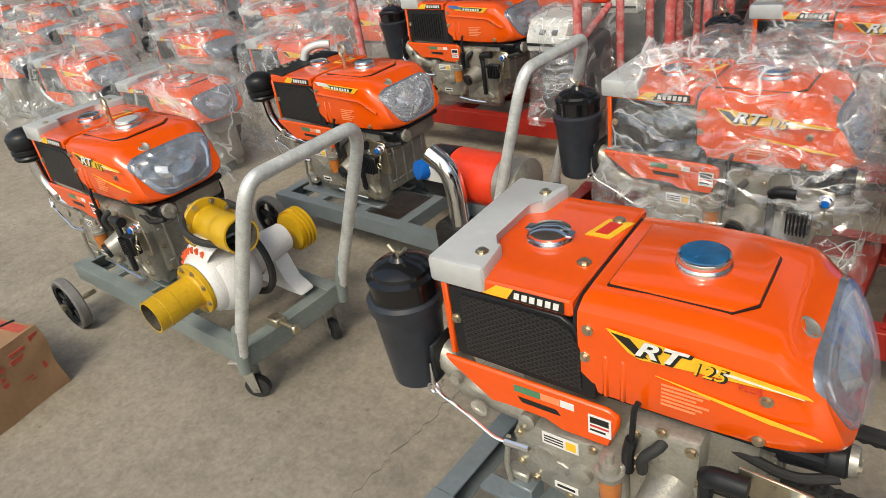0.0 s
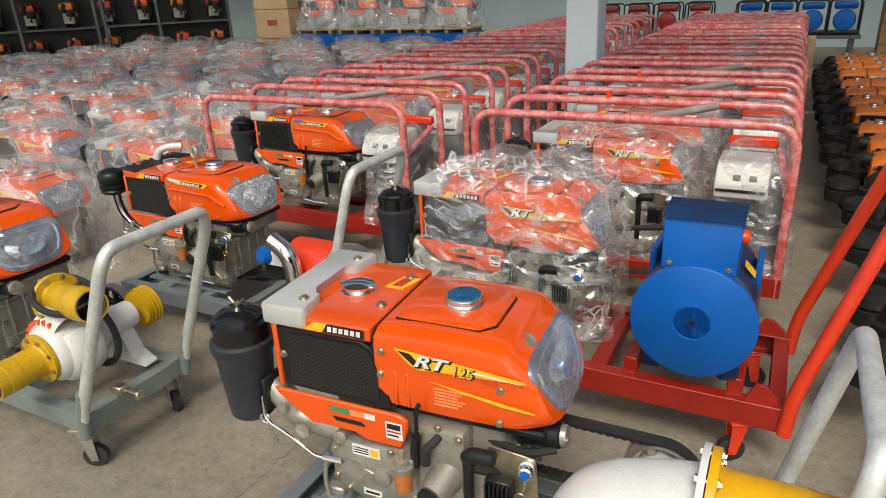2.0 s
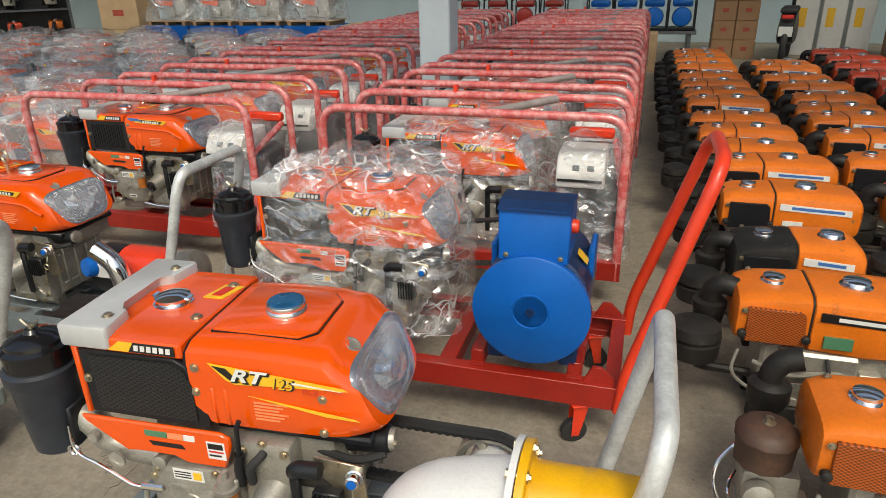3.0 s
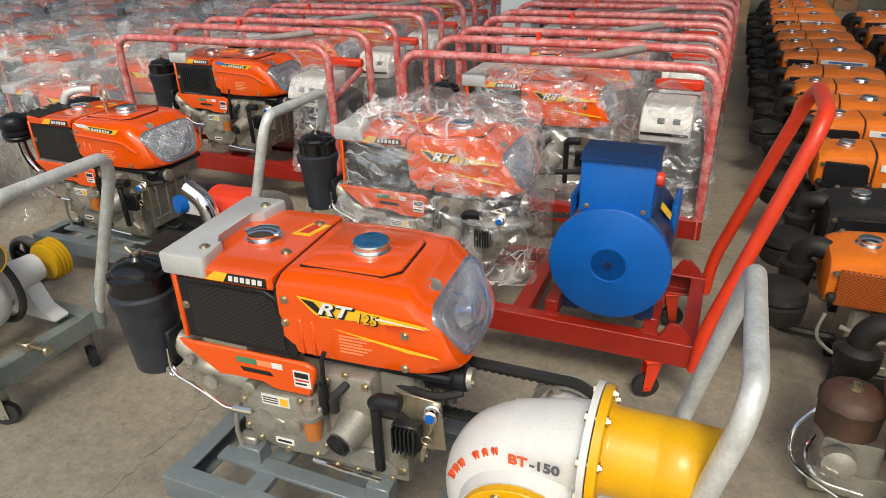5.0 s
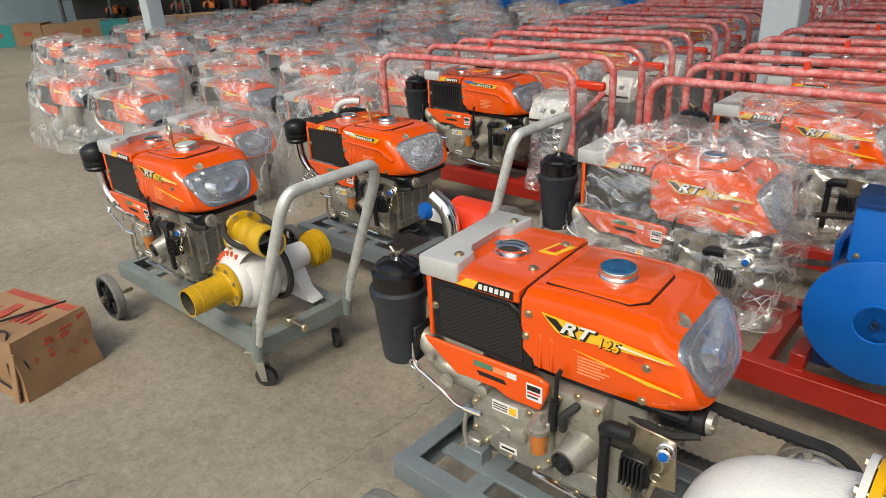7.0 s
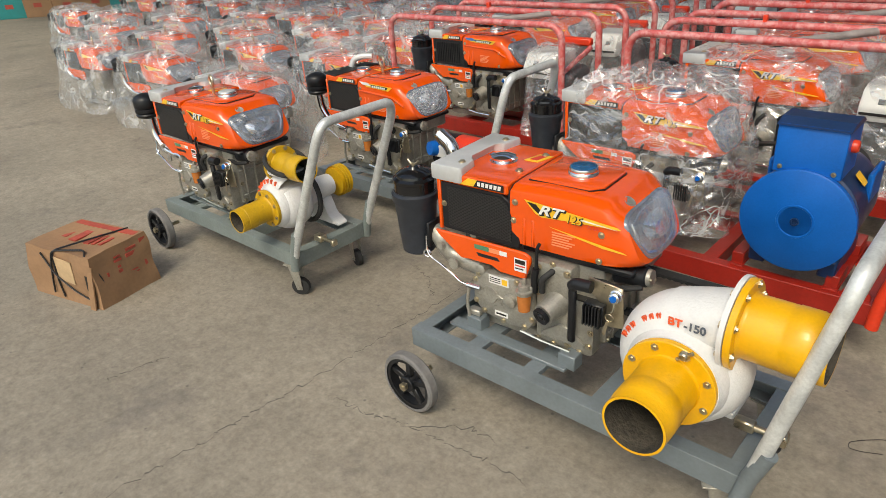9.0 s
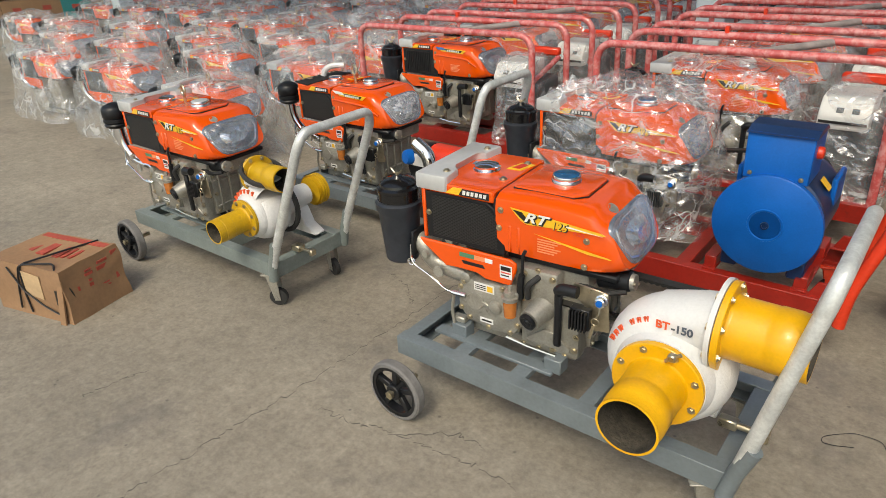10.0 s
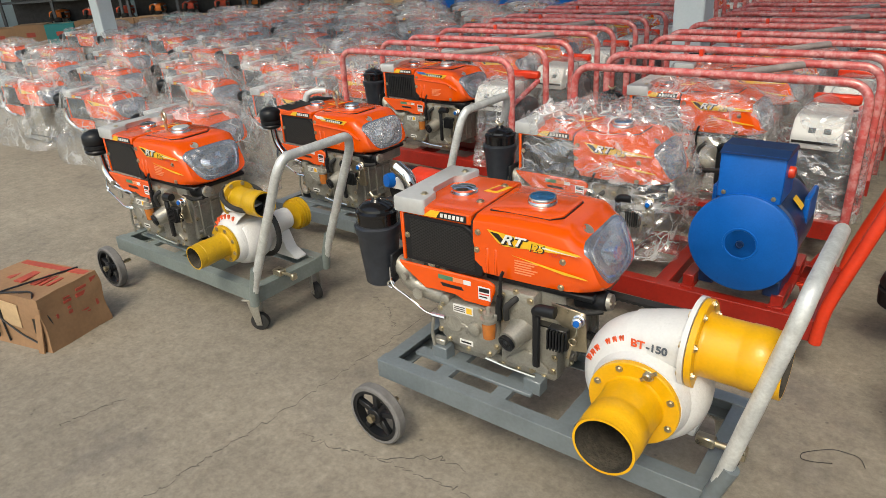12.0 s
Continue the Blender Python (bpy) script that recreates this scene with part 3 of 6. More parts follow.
    cb = B()
    lathe(cb, (0.207, 0, 0.546), (0, 0, 1), [(0, 0.046), (0.008, 0.046), (0.012, 0.043), (0.018, 0.044), (0.023, 0.042), (0.024, 0.038)], 28)
    fc = part("fuel_cap", cb, CHROME, e)
    cb = B()
    lathe(cb, (0.207, 0, 0.5695), (0, 0, 1), [(0, 0.039), (0.0022, 0.038), (0.003, 0.034)], 28)
    part("cap_disc", cb, cap, fc)
    # block
    part("cylinder_block", box(box(B(), (0.13, 0.0, 0.19), (0.44, 0.26, 0.28), 0.012, 2), (0.17, 0.05, 0.30), (0.5, 0.18, 0.08), 0.01), ALU, e, smooth=30)
    fb = B()
    box(fb, (0.11, -0.11, 0.02), (0.42, 0.05, 0.04), 0.006)
    box(fb, (0.11, 0.11, 0.02), (0.42, 0.05, 0.04), 0.006)
    part("mounting_foot", fb, ALU, e)
    cv = [(-0.085, 0.20), (-0.07, 0.225), (0.09, 0.235), (0.14, 0.22), (0.15, 0.10), (0.12, 0.06), (0.03, 0.055), (-0.05, 0.075), (-0.085, 0.11)]
    cc = part("crankcase_cover", prism(B(), cv, -0.185, -0.12, 0.008, 2), ALU, e)
    # air cleaner
    if air == "bucket":
        ab = B()
        lathe(ab, (-0.338, -0.150, 0.25), (0, 0, 1), [(-0.030, 0.052), (-0.024, 0.058), (0.06, 0.065), (0.10, 0.068), (0.150, 0.072), (0.163, 0.079), (0.186, 0.080), (0.192, 0.072), (0.196, 0.072)], 28)
        ac = part("air_cleaner", ab, BUCKET, e, "black plastic bucket air cleaner")
        ab = B()
        lathe(ab, (-0.335, -0.150, 0.446), (0, 0, 1), [(0, 0.071), (0.03, 0.070), (0.032, 0.073), (0.042, 0.073), (0.048, 0.062), (0.056, 0.060), (0.066, 0.046), (0.072, 0.020), (0.080, 0.014), (0.081, 0.002)], 28)
        part("lid", ab, BLACK_GLOSS, ac, "glossy black lid")
        if detail == 2:
            wb = B()
            lathe(wb, (-0.335, -0.150, 0.526), (0, 0, 1), [(0, 0.006), (0.012, 0.006)], 8)
            tube(wb, [(-0.357, -0.15, 0.546), (-0.344, -0.15, 0.533), (-0.326, -0.15, 0.533), (-0.313, -0.15, 0.546)], 0.004, 6)
            part("wing_nut", wb, ZINC, ac)
        ib = B()
        tube(ib, [(-0.27, -0.14, 0.30), (-0.235, -0.145, 0.285), (-0.21, -0.14, 0.235), (-0.14, -0.13, 0.215), (-0.05, -0.12, 0.20)], 0.034, 12, 0.05)
        part("intake_elbow", ib, ALU, e)
        hb = B()
        box(hb, (-0.262, -0.14, 0.305), (0.012, 0.10, 0.09), 0.004)
        part("filter_bracket", hb, BLACK, e)
    elif air == "round":
        ab = B()
        lathe(ab, (-0.315, -0.165, 0.41), (0, 0, 1), [(0, 0.03), (0.01, 0.055), (0.022, 0.062), (0.03, 0.056), (0.036, 0.062), (0.05, 0.062), (0.054, 0.056), (0.062, 0.062), (0.10, 0.062), (0.115, 0.05), (0.128, 0.02), (0.13, 0.001)], 24)
        part("air_cleaner", ab, BLACK, e, "round black plastic air cleaner")
        ib = B()
        tube(ib, [(-0.315, -0.165, 0.415), (-0.305, -0.165, 0.32), (-0.25, -0.15, 0.245), (-0.12, -0.13, 0.215)], 0.027, 12, 0.06)
        part("intake_elbow", ib, CHROME, e)
    if hook:
        hb = B()
        torus(hb, (0.085, 0, 0.605), (0.3, 1, 0), 0.027, 0.0065, 22, 8)
        cyl(hb, (0.085, 0, 0.535), (0.085, 0, 0.582), 0.0075, 10)
        part("lifting_eye", hb, ZINC, e)
    # side stickers
    if style == "bracket":
        stripe(e, "sticker", [(0.108, 0.507), (0.20, 0.500), (0.40, 0.482), (0.41, 0.477), (0.27, 0.470), (0.165, 0.462), (0.145, 0.470)], DECAL_Y, -0.1762)
        stripe(e, "sticker", [(0.28, 0.486), (0.40, 0.4745), (0.28, 0.480)], DECAL_W, -0.1768)
        stripe(e, "sticker", [(0.118, 0.502), (0.148, 0.499), (0.178, 0.468), (0.155, 0.472)], DECAL_K, -0.1772)
        stripe(e, "sticker", [(0.19, 0.438), (0.42, 0.412), (0.43, 0.408), (0.36, 0.410)], DECAL_Y, -0.1762)
    else:
        stripe(e, "sticker", [(0.10, 0.527), (0.33, 0.519), (0.30, 0.497), (0.13, 0.505)], DECAL_Y, -0.1762)
        stripe(e, "sticker", [(0.16, 0.521), (0.30, 0.516), (0.285, 0.502), (0.17, 0.506)], DECAL_K, -0.1770)
        stripe(e, "sticker", [(0.08, 0.530), (0.145, 0.528), (0.175, 0.512), (0.10, 0.515)], DECAL_W if style == "tray" else DECAL_B, -0.1778)
        for i in range(7):
            stripe(e, "sticker_bar", [(0.178 + i * 0.015, 0.517 - i * 0.0005), (0.188 + i * 0.015, 0.5168 - i * 0.0005), (0.186 + i * 0.015, 0.506 - i * 0.0004), (0.176 + i * 0.015, 0.5065 - i * 0.0004)], DECAL_W, -0.1778)
        part("side_bead", tube(B(), [(0.075, -0.174, 0.478), (0.33, -0.174, 0.466), (0.37, -0.172, 0.44), (0.40, -0.168, 0.425)], 0.006, 8, 0.03), ORANGE, e)
    if style == "fins":
        for i in range(13):
            part("radiator_fin", box(B(), (-0.168 + i * 0.016, -0.1765, 0.423), (0.006, 0.006, 0.128), 0), BLACK, sc, smooth=0)
    stripe(e, "name_plate", [(-0.095, 0.534), (-0.06, 0.534), (-0.075, 0.511), (-0.125, 0.511)], DECAL_Y, -0.1750)
    stripe(e, "name_field", [(-0.060, 0.534), (0.035, 0.534), (0.035, 0.511), (-0.075, 0.511)], DECAL_K, -0.1750)
    for i in range(6):
        stripe(e, "plate_bar", [(-0.058 + i * 0.015, 0.529), (-0.048 + i * 0.015, 0.529), (-0.050 + i * 0.015, 0.516), (-0.060 + i * 0.015, 0.516)], DECAL_W, -0.1762)
    # flywheel on the far side; unseen on ranked engines, added there to block light
    wb = B()
    lathe(wb, (0.12, 0.135, 0.18), (0, 1, 0), [(0, 0.15), (0.01, 0.165), (0.05, 0.165), (0.06, 0.15), (0.062, 0.09), (0.10, 0.085), (0.13, 0.085)], 36)
    part("flywheel", wb, BLACK, e)
    if detail < 2:
        return e
    # raised badge letters
    if style == "bracket":
        badge(e, plus)
    for i in range(6):
        stripe(e, "caution_print", [(0.20, 0.425 - i * 0.008), (0.275 - (i % 3) * 0.01, 0.425 - i * 0.008), (0.275 - (i % 3) * 0.01, 0.421 - i * 0.008), (0.20, 0.421 - i * 0.008)], DECAL_O, -0.1755)
    stripe(lp, "panel_sticker", [(-0.075, 0.318), (-0.02, 0.318), (-0.02, 0.303), (-0.075, 0.303)], DECAL_G, -0.1835)
    stripe(lp, "panel_sticker", [(-0.019, 0.318), (0.02, 0.318), (0.02, 0.303), (-0.019, 0.303)], DECAL_O, -0.1835)
    stripe(lp, "panel_sticker", [(0.021, 0.318), (0.048, 0.318), (0.048, 0.303), (0.021, 0.303)], DECAL_W, -0.1835)
    stripe(lp, "panel_slot", [(-0.068, 0.290), (0.012, 0.290), (0.020, 0.279), (-0.06, 0.279)], DECAL_K, -0.1835)
    stripe(lp, "panel_label", [(0.075, 0.310), (0.118, 0.310), (0.118, 0.265), (0.075, 0.265)], DECAL_W, -0.1835)
    stripe(lp, "label_bar", [(0.079, 0.306), (0.114, 0.306), (0.114, 0.292), (0.079, 0.292)], DECAL_K, -0.1845)
    stripe(lp, "label_bar", [(0.079, 0.287), (0.114, 0.287), (0.114, 0.283), (0.079, 0.283)], DECAL_R, -0.1845)
    stripe(lp, "label_bar", [(0.079, 0.277), (0.108, 0.277), (0.108, 0.273), (0.079, 0.273)], DECAL_K, -0.1845)
    # grab screws on hood and screen
    for p in ((-0.195, -0.172, 0.43), (0.068, -0.172, 0.43)):
        bolt(sc, p, 0.007)
    for p in ((0.075, -0.173, 0.49), (0.352, -0.170, 0.448), (0.348, -0.170, 0.365)):
        bolt(e, p, 0.007)
    for p in ((-0.15, -0.125, 0.562), (-0.15, 0.125, 0.562), (0.02, -0.06, 0.541), (0.02, 0.10, 0.541)):
        bolt(e, p, 0.009, (0, 0, 1))
    part("top_label", prism(B(), [(-0.02, 0.03), (0.03, 0.03), (0.05, 0.10), (0.0, 0.10)], 0.541, 0.5425, plane="xy"), DECAL_Y, e, smooth=0)
    part("top_label", prism(B(), [(-0.005, 0.042), (0.02, 0.042), (0.032, 0.088), (0.007, 0.088)], 0.5425, 0.5435, plane="xy"), DECAL_R, e, smooth=0)
    ub = B()
    lathe(ub, (0.379, -0.060, 0.5125), (0.54, -0.08, 0.84), [(-0.006, 0.020), (0.003, 0.020), (0.0045, 0.016), (0.003, 0.014)], 20)
    part("roundel", ub, ALU, e, "round silver badge")
    # moulded ribs on the cowl
    part("cowl_rib", box(box(B(), (0.105, -0.172, 0.40), (0.010, 0.008, 0.09), 0.003), (0.135, -0.172, 0.40), (0.010, 0.008, 0.09), 0.003), ORANGE, e)
    # crankcase furniture
    for a, b in cv[::1]:
        bolt(cc, (a * 0.9 + 0.003, -0.185, (b - 0.14) * 0.88 + 0.14), 0.007)
    em = B()
    lathe(em, (-0.02, -0.185, 0.15), (0, -1, 0), [(0, 0.032), (0.005, 0.030), (0.006, 0.01)], 20)
    lathe(em, (0.06, -0.185, 0.15), (0, -1, 0), [(0, 0.024), (0.012, 0.022), (0.016, 0.012)], 16)
    prism(em, [(-0.06, 0.158), (0.02, 0.158), (0.035, 0.15), (0.02, 0.142), (-0.06, 0.142)], -0.190, -0.184, 0.002)
    part("cover_boss", em, ALU, cc)
    stripe(cc, "rating_plate", [(-0.02, 0.226), (0.055, 0.226), (0.055, 0.196), (-0.02, 0.196)], DECAL_W, -0.1875)
    stripe(cc, "rating_bar", [(0.03, 0.221), (0.05, 0.221), (0.05, 0.201), (0.03, 0.201)], DECAL_Y, -0.1885)
    for i in range(3):
        stripe(cc, "rating_bar", [(-0.016, 0.219 - i * 0.007), (0.024, 0.219 - i * 0.007), (0.024, 0.2165 - i * 0.007), (-0.016, 0.2165 - i * 0.007)], DECAL_K, -0.1885)
    stripe(cc, "serial_plate", [(0.0, 0.098), (0.05, 0.098), (0.05, 0.080), (0.0, 0.080)], DECAL_W, -0.1875)
    stripe(cc, "serial_bar", [(0.006, 0.092), (0.044, 0.092), (0.044, 0.086), (0.006, 0.086)], DECAL_K, -0.1885)
    fb = B()
    lathe(fb, (0.127, -0.212, 0.150), (0, 0, 1), [(0, 0.008), (0.004, 0.020), (0.060, 0.023), (0.062, 0.023)], 18)
    ff = part("fuel_filter", fb, AMBER, e, "amber glass fuel filter bowl")
    fb = B()
    lathe(fb, (0.127, -0.212, 0.212), (0, 0, 1), [(0, 0.026), (0.012, 0.027), (0.014, 0.020), (0.03, 0.018), (0.032, 0.008), (0.05, 0.007)], 16)
    box(fb, (0.127, -0.185, 0.230), (0.05, 0.05, 0.016), 0.003)
    part("filter_head", fb, ALU, ff)
    ob = B()
    lathe(ob, (0.235, -0.11, 0.205), (-0.25, -1, -0.28), [(0, 0.055), (0.05, 0.045), (0.12, 0.034), (0.128, 0.034)], 20)
    of = part("oil_filler", ob, ALU, e)
    ob = B()
    lathe(ob, (0.2025, -0.238, 0.169), (-0.25, -1, -0.28), [(-0.006, 0.028), (0.006, 0.028), (0.008, 0.022), (0.003, 0.012), (0.007, 0.009), (0.008, 0.001)], 18)
    part("filler_cap", ob, BLACK, of, "black filler cap")
    lb = B()
    box(lb, (0.287, -0.205, 0.195), (0.024, 0.018, 0.21), 0.006)
    tube(lb, [(0.287, -0.205, 0.285), (0.30, -0.212, 0.300), (0.350, -0.212, 0.302)], 0.018, 12, 0.01)
    part("crank_guard", lb, BLACK, e)
    tb = B()
    box(tb, (0.205, -0.145, 0.265), (0.13, 0.07, 0.11), 0.012, 2)
    box(tb, (0.245, -0.145, 0.13), (0.20, 0.06, 0.19), 0.012, 2)
    part("gear_case", tb, ALU, e)
    for p in ((0.16, -0.18, 0.30), (0.255, -0.18, 0.30), (0.16, -0.178, 0.235), (0.33, -0.175, 0.07), (0.26, -0.175, 0.05), (0.34, -0.175, 0.2)):
        bolt(e, p, 0.008)
    for i in range(7):
        bolt(e, (-0.06 + i * 0.034, -0.131, 0.056 - 0.003 * (i % 2)), 0.007)
    for x, z in ((0.155, 0.04), (0.21, 0.04), (0.30, 0.04), (0.335, 0.12), (0.155, 0.21), (0.205, 0.318), (0.27, 0.235)):
        bolt(e, (x, -0.176, z), 0.0075)
    part("case_seam", prism(B(), [(0.143, 0.222), (0.347, 0.222), (0.347, 0.227), (0.143, 0.227)], -0.1775, -0.150, 0), DECAL_K, e, smooth=0)
    part("case_web", prism(B(), [(0.17, 0.06), (0.32, 0.06), (0.32, 0.075), (0.26, 0.12), (0.23, 0.12), (0.17, 0.075)], -0.184, -0.170, 0.003), ALU, e)
    kb = B()
    prism(kb, [(0.33, 0.322), (0.435, 0.312), (0.445, 0.185), (0.395, 0.178), (0.385, 0.235), (0.33, 0.285)], -0.195, -0.190, 0.001)
    kp = part("key_plate", kb, ZINC, e, "yellow zinc switch plate")
    kb = B()
    lathe(kb, (0.418, -0.195, 0.288), (0.1, -1, 0.15), [(0, 0.019), (0.010, 0.019), (0.012, 0.015), (0.028, 0.015), (0.031, 0.010)], 16)
    part("ignition_switch", kb, CHROME, kp)
    kb = B()
    lathe(kb, (0.421, -0.226, 0.293), (0.1, -1, 0.15), [(0, 0.010), (0.003, 0.010), (0.004, 0.005)], 12)
    part("switch_face", kb, BLUE, kp)
    rb = B()
    box(rb, (0.362, -0.212, 0.222), (0.062, 0.026, 0.068), 0.003)
    for i in range(6):
        box(rb, (0.338 + i * 0.0095, -0.232, 0.222), (0.004, 0.016, 0.064), 0)
    part("regulator", rb, BLACK, kp, "black finned regulator")
    kb = B()
    tube(kb, [(0.418, -0.21, 0.268), (0.420, -0.218, 0.25), (0.412, -0.218, 0.24)], 0.003, 6, 0.01)
    torus(kb, (0.409, -0.218, 0.224), (0, 1, 0.1), 0.012, 0.0022, 14, 6)
    box(kb, (0.401, -0.222, 0.188), (0.009, 0.002, 0.045), 0.0, rot=(0, 12, 0))
    part("key", kb, ZINC, kp)
    sb = B()
    cyl(sb, (0.37, -0.10, 0.305), (0.468, -0.10, 0.315), 0.030, 18, bev=0.004)
    st = part("starter_motor", sb, BLACK, e)
    part("starter_end", lathe(B(), (0.468, -0.10, 0.315), (1, 0, 0.1), [(0, 0.026), (0.012, 0.024), (0.014, 0.010)], 16), ALU, st)
    bolt(st, (0.478, -0.118, 0.32), 0.005, (1, 0, 0))
    bolt(st, (0.478, -0.085, 0.305), 0.005, (1, 0, 0))
    # ribbed end cover under the lamp
    ec = part("end_cover", box(B(), (0.352, 0.0, 0.165), (0.022, 0.25, 0.21), 0.008, 2), ALU, e)
    for i in range(4):
        part("rib", box(B(), (0.366, -0.09 + 0.06 * i, 0.165), (0.014, 0.010, 0.19), 0.003), ALU, ec)
    for z in (0.10, 0.225):
        part("rib", box(B(), (0.365, 0.0, z), (0.010, 0.23, 0.010), 0.003), ALU, ec)
    for y in (-0.112, 0.112):
        for z in (0.075, 0.16, 0.25):
            bolt(ec, (0.362, y, z), 0.007, (1, 0, 0))
    # black moulding beneath the hood
    part("under_tray", box(B(), (0.26, 0, 0.330), (0.36, 0.29, 0.022), 0.006), BLACK, e)
    # hoses, pipes and rods
    hb = B()
    tube(hb, [(0.152, -0.19, 0.215), (0.152, -0.195, 0.26), (0.160, -0.196, 0.30)], 0.011, 10, 0.02)
    tube(hb, [(0.160, -0.196, 0.30), (0.164, -0.197, 0.37), (0.170, -0.192, 0.385)], 0.0055, 8, 0.01)
    part("lever", hb, BLACK, e)
    hb = B()
    tube(hb, [(0.175, -0.185, 0.22), (0.18, -0.20, 0.27), (0.205, -0.19, 0.295), (0.21, -0.16, 0.30)], 0.010, 10, 0.03)
    part("fuel_hose", hb, RUBBER, e)
    hb = B()
    tube(hb, [(0.30, -0.12, 0.28), (0.40, -0.14, 0.275), (0.46, -0.12, 0.29)], 0.009, 8, 0.03)
    part("fuel_hose", hb, RUBBER, e)
    pb = B()
    tube(pb, [(-0.272, -0.185, 0.30), (-0.268, -0.195, 0.235), (-0.20, -0.20, 0.215), (-0.12, -0.205, 0.175), (-0.10, -0.2, 0.17)], 0.0042, 8, 0.04)
    tube(pb, [(-0.10, -0.2, 0.17), (-0.05, -0.195, 0.168)], 0.008, 8)
    torus(pb, (-0.27, -0.19, 0.235), (0, 1, 0), 0.014, 0.004, 14, 6)
    part("injector_pipe", pb, CHROME, e)
    pb = B()
    tube(pb, [(0.10, -0.19, 0.055), (0.18, -0.19, 0.045), (0.28, -0.195, 0.045)], 0.006, 8)
    part("drain_pipe", pb, CHROME, e)
    lb = B()
    tube(lb, [(-0.10, -0.185, 0.17), (-0.11, -0.19, 0.09), (-0.10, -0.19, 0.03)], 0.006, 8, 0.02)
    box(lb, (-0.09, -0.17, 0.055), (0.05, 0.03, 0.022), 0.004)
    lathe(lb, (-0.055, -0.15, 0.225), (0, -1, 0.1), [(0, 0.018), (0.035, 0.018), (0.038, 0.012)], 12)
    part("stop_lever", lb, ALU, e)
    part("elbow_flange", lathe(B(), (-0.16, -0.185, 0.225), (0, -1, 0), [(0, 0.020), (0.006, 0.020), (0.008, 0.008)], 12), ALU, e)
    part("elbow_plug", lathe(B(), (-0.215, -0.175, 0.275), (0, -1, 0), [(0, 0.014), (0.012, 0.012)], 10), ALU, e)
    return e


# ---- thin film covers ----
def film_cover(name, m, hx, hy, z0, z1, label, seed=0, material=None, peak=0.0, res=(72, 26), parent=None, group="", taper=0.88, flare=0.06, loose=1.0):
    """A loose film bag pulled over a machine: rounded box with folds, ridges and a rumpled top."""
    bm = B()
    na, nh = res
    rings = []
    rnd = random.Random(seed)
    o = Vector((rnd.uniform(0, 50), rnd.uniform(0, 50), 0))
    for j in range(nh + 1):
        t = j / nh
        if t < 0.72:
            h, k = t / 0.72, 1.0
            z = z0 + (z1 - z0) * 0.9 * h
            k = 1 + flare * (1 - h) ** 2 - (1 - taper) * h ** 2
        else:
            a = (t - 0.72) / 0.28 * math.pi / 2
            k = taper * math.cos(a) ** 0.6 if t < 1 else 0.0
            z = z0 + (z1 - z0) * (0.9 + 0.1 * math.sin(a))
        r = []
        for i in range(na):
            a = 2 * math.pi * i / na
            ca, sa = math.cos(a), math.sin(a)
            q = (abs(ca) ** 4 + abs(sa) ** 4) ** (-0.25)
            x, y = hx * ca * q * k, hy * sa * q * k
            p = Vector((x * 5, y * 5, z * 5)) + o
            n1 = noise.noise(p * 0.9)
            n2 = noise.noise(Vector((p.x * 2.2, p.y * 2.2, p.z * 1.0)))
            ridge = abs(noise.noise(Vector((p.x * 1.3 + 7, p.y * 1.3, p.z * 0.8))))
            d = loose * (0.026 * n1 + 0.012 * n2 - 0.03 * (0.3 - ridge))
            up = 0.02 * n1 + peak * max(0, 0.28 - ridge) if t > 0.7 else 0
            rr = 1 + d / max(hx, hy) * 1.2
            r.append(bm.verts.new((x * rr, y * rr, z + up + (0.01 * n2 if j else 0))))
        rings.append(r)
    skin(bm, rings, cap=False)
    bm.faces.new(rings[-1])
    ob = part(name, bm, material or FILM, parent, smooth=60)
    ob.visible_shadow = False
    if not parent:
        ob.matrix_basis = m
        tagged(ob, label, "plastic cover", group)
    return ob


# ---- wheels and carts ----
def spoked_wheel(parent, p, r=0.112, w=0.04, side=-1):
    bm = B()
    lathe(bm, (p[0], p[1] - w / 2, p[2]), (0, 1, 0), [(0, r * 0.86), (0, r * 0.95), (0.006, r), (w - 0.006, r), (w, r * 0.95), (w, r * 0.86)], 36, cap=False)
    rings = bm
    wh = part("wheel", rings, TYRE, parent, "grey rubber cart wheel")
    bm = B()
    lathe(bm, (p[0], p[1] - w * 0.42, p[2]), (0, 1, 0), [(0, r * 0.74), (0, r * 0.87), (w * 0.84, r * 0.87), (w * 0.84, r * 0.74), (w * 0.42, r * 0.72), (0, r * 0.74)], 32, cap=False)
    cyl(bm, (p[0], p[1] - w * 0.6, p[2]), (p[0], p[1] + w * 0.6, p[2]), r * 0.26, 18, bev=0.003)
    for i in range(5):
        a = 2 * math.pi * i / 5 + 0.3
        c = (p[0] + math.cos(a) * r * 0.47, p[1], p[2] + math.sin(a) * r * 0.47)
        box(bm, c, (r * 0.58, w * 0.5, r * 0.20), 0.003, rot=(0, -math.degrees(a), 0))
    part("hub", bm, BLACK, wh, "black five-spoke hub")
    bm = B()
    cyl(bm, (p[0], p[1] - w * 0.6 - 0.02, p[2]), (p[0], p[1] + 0.10, p[2]), 0.010, 10)
    lathe(bm, (p[0], p[1] - w * 0.6 - 0.018, p[2]), (0, 1, 0), [(0, 0.016), (0.012, 0.016)], 6)
    part("axle", bm, ZINC, wh)
    return wh


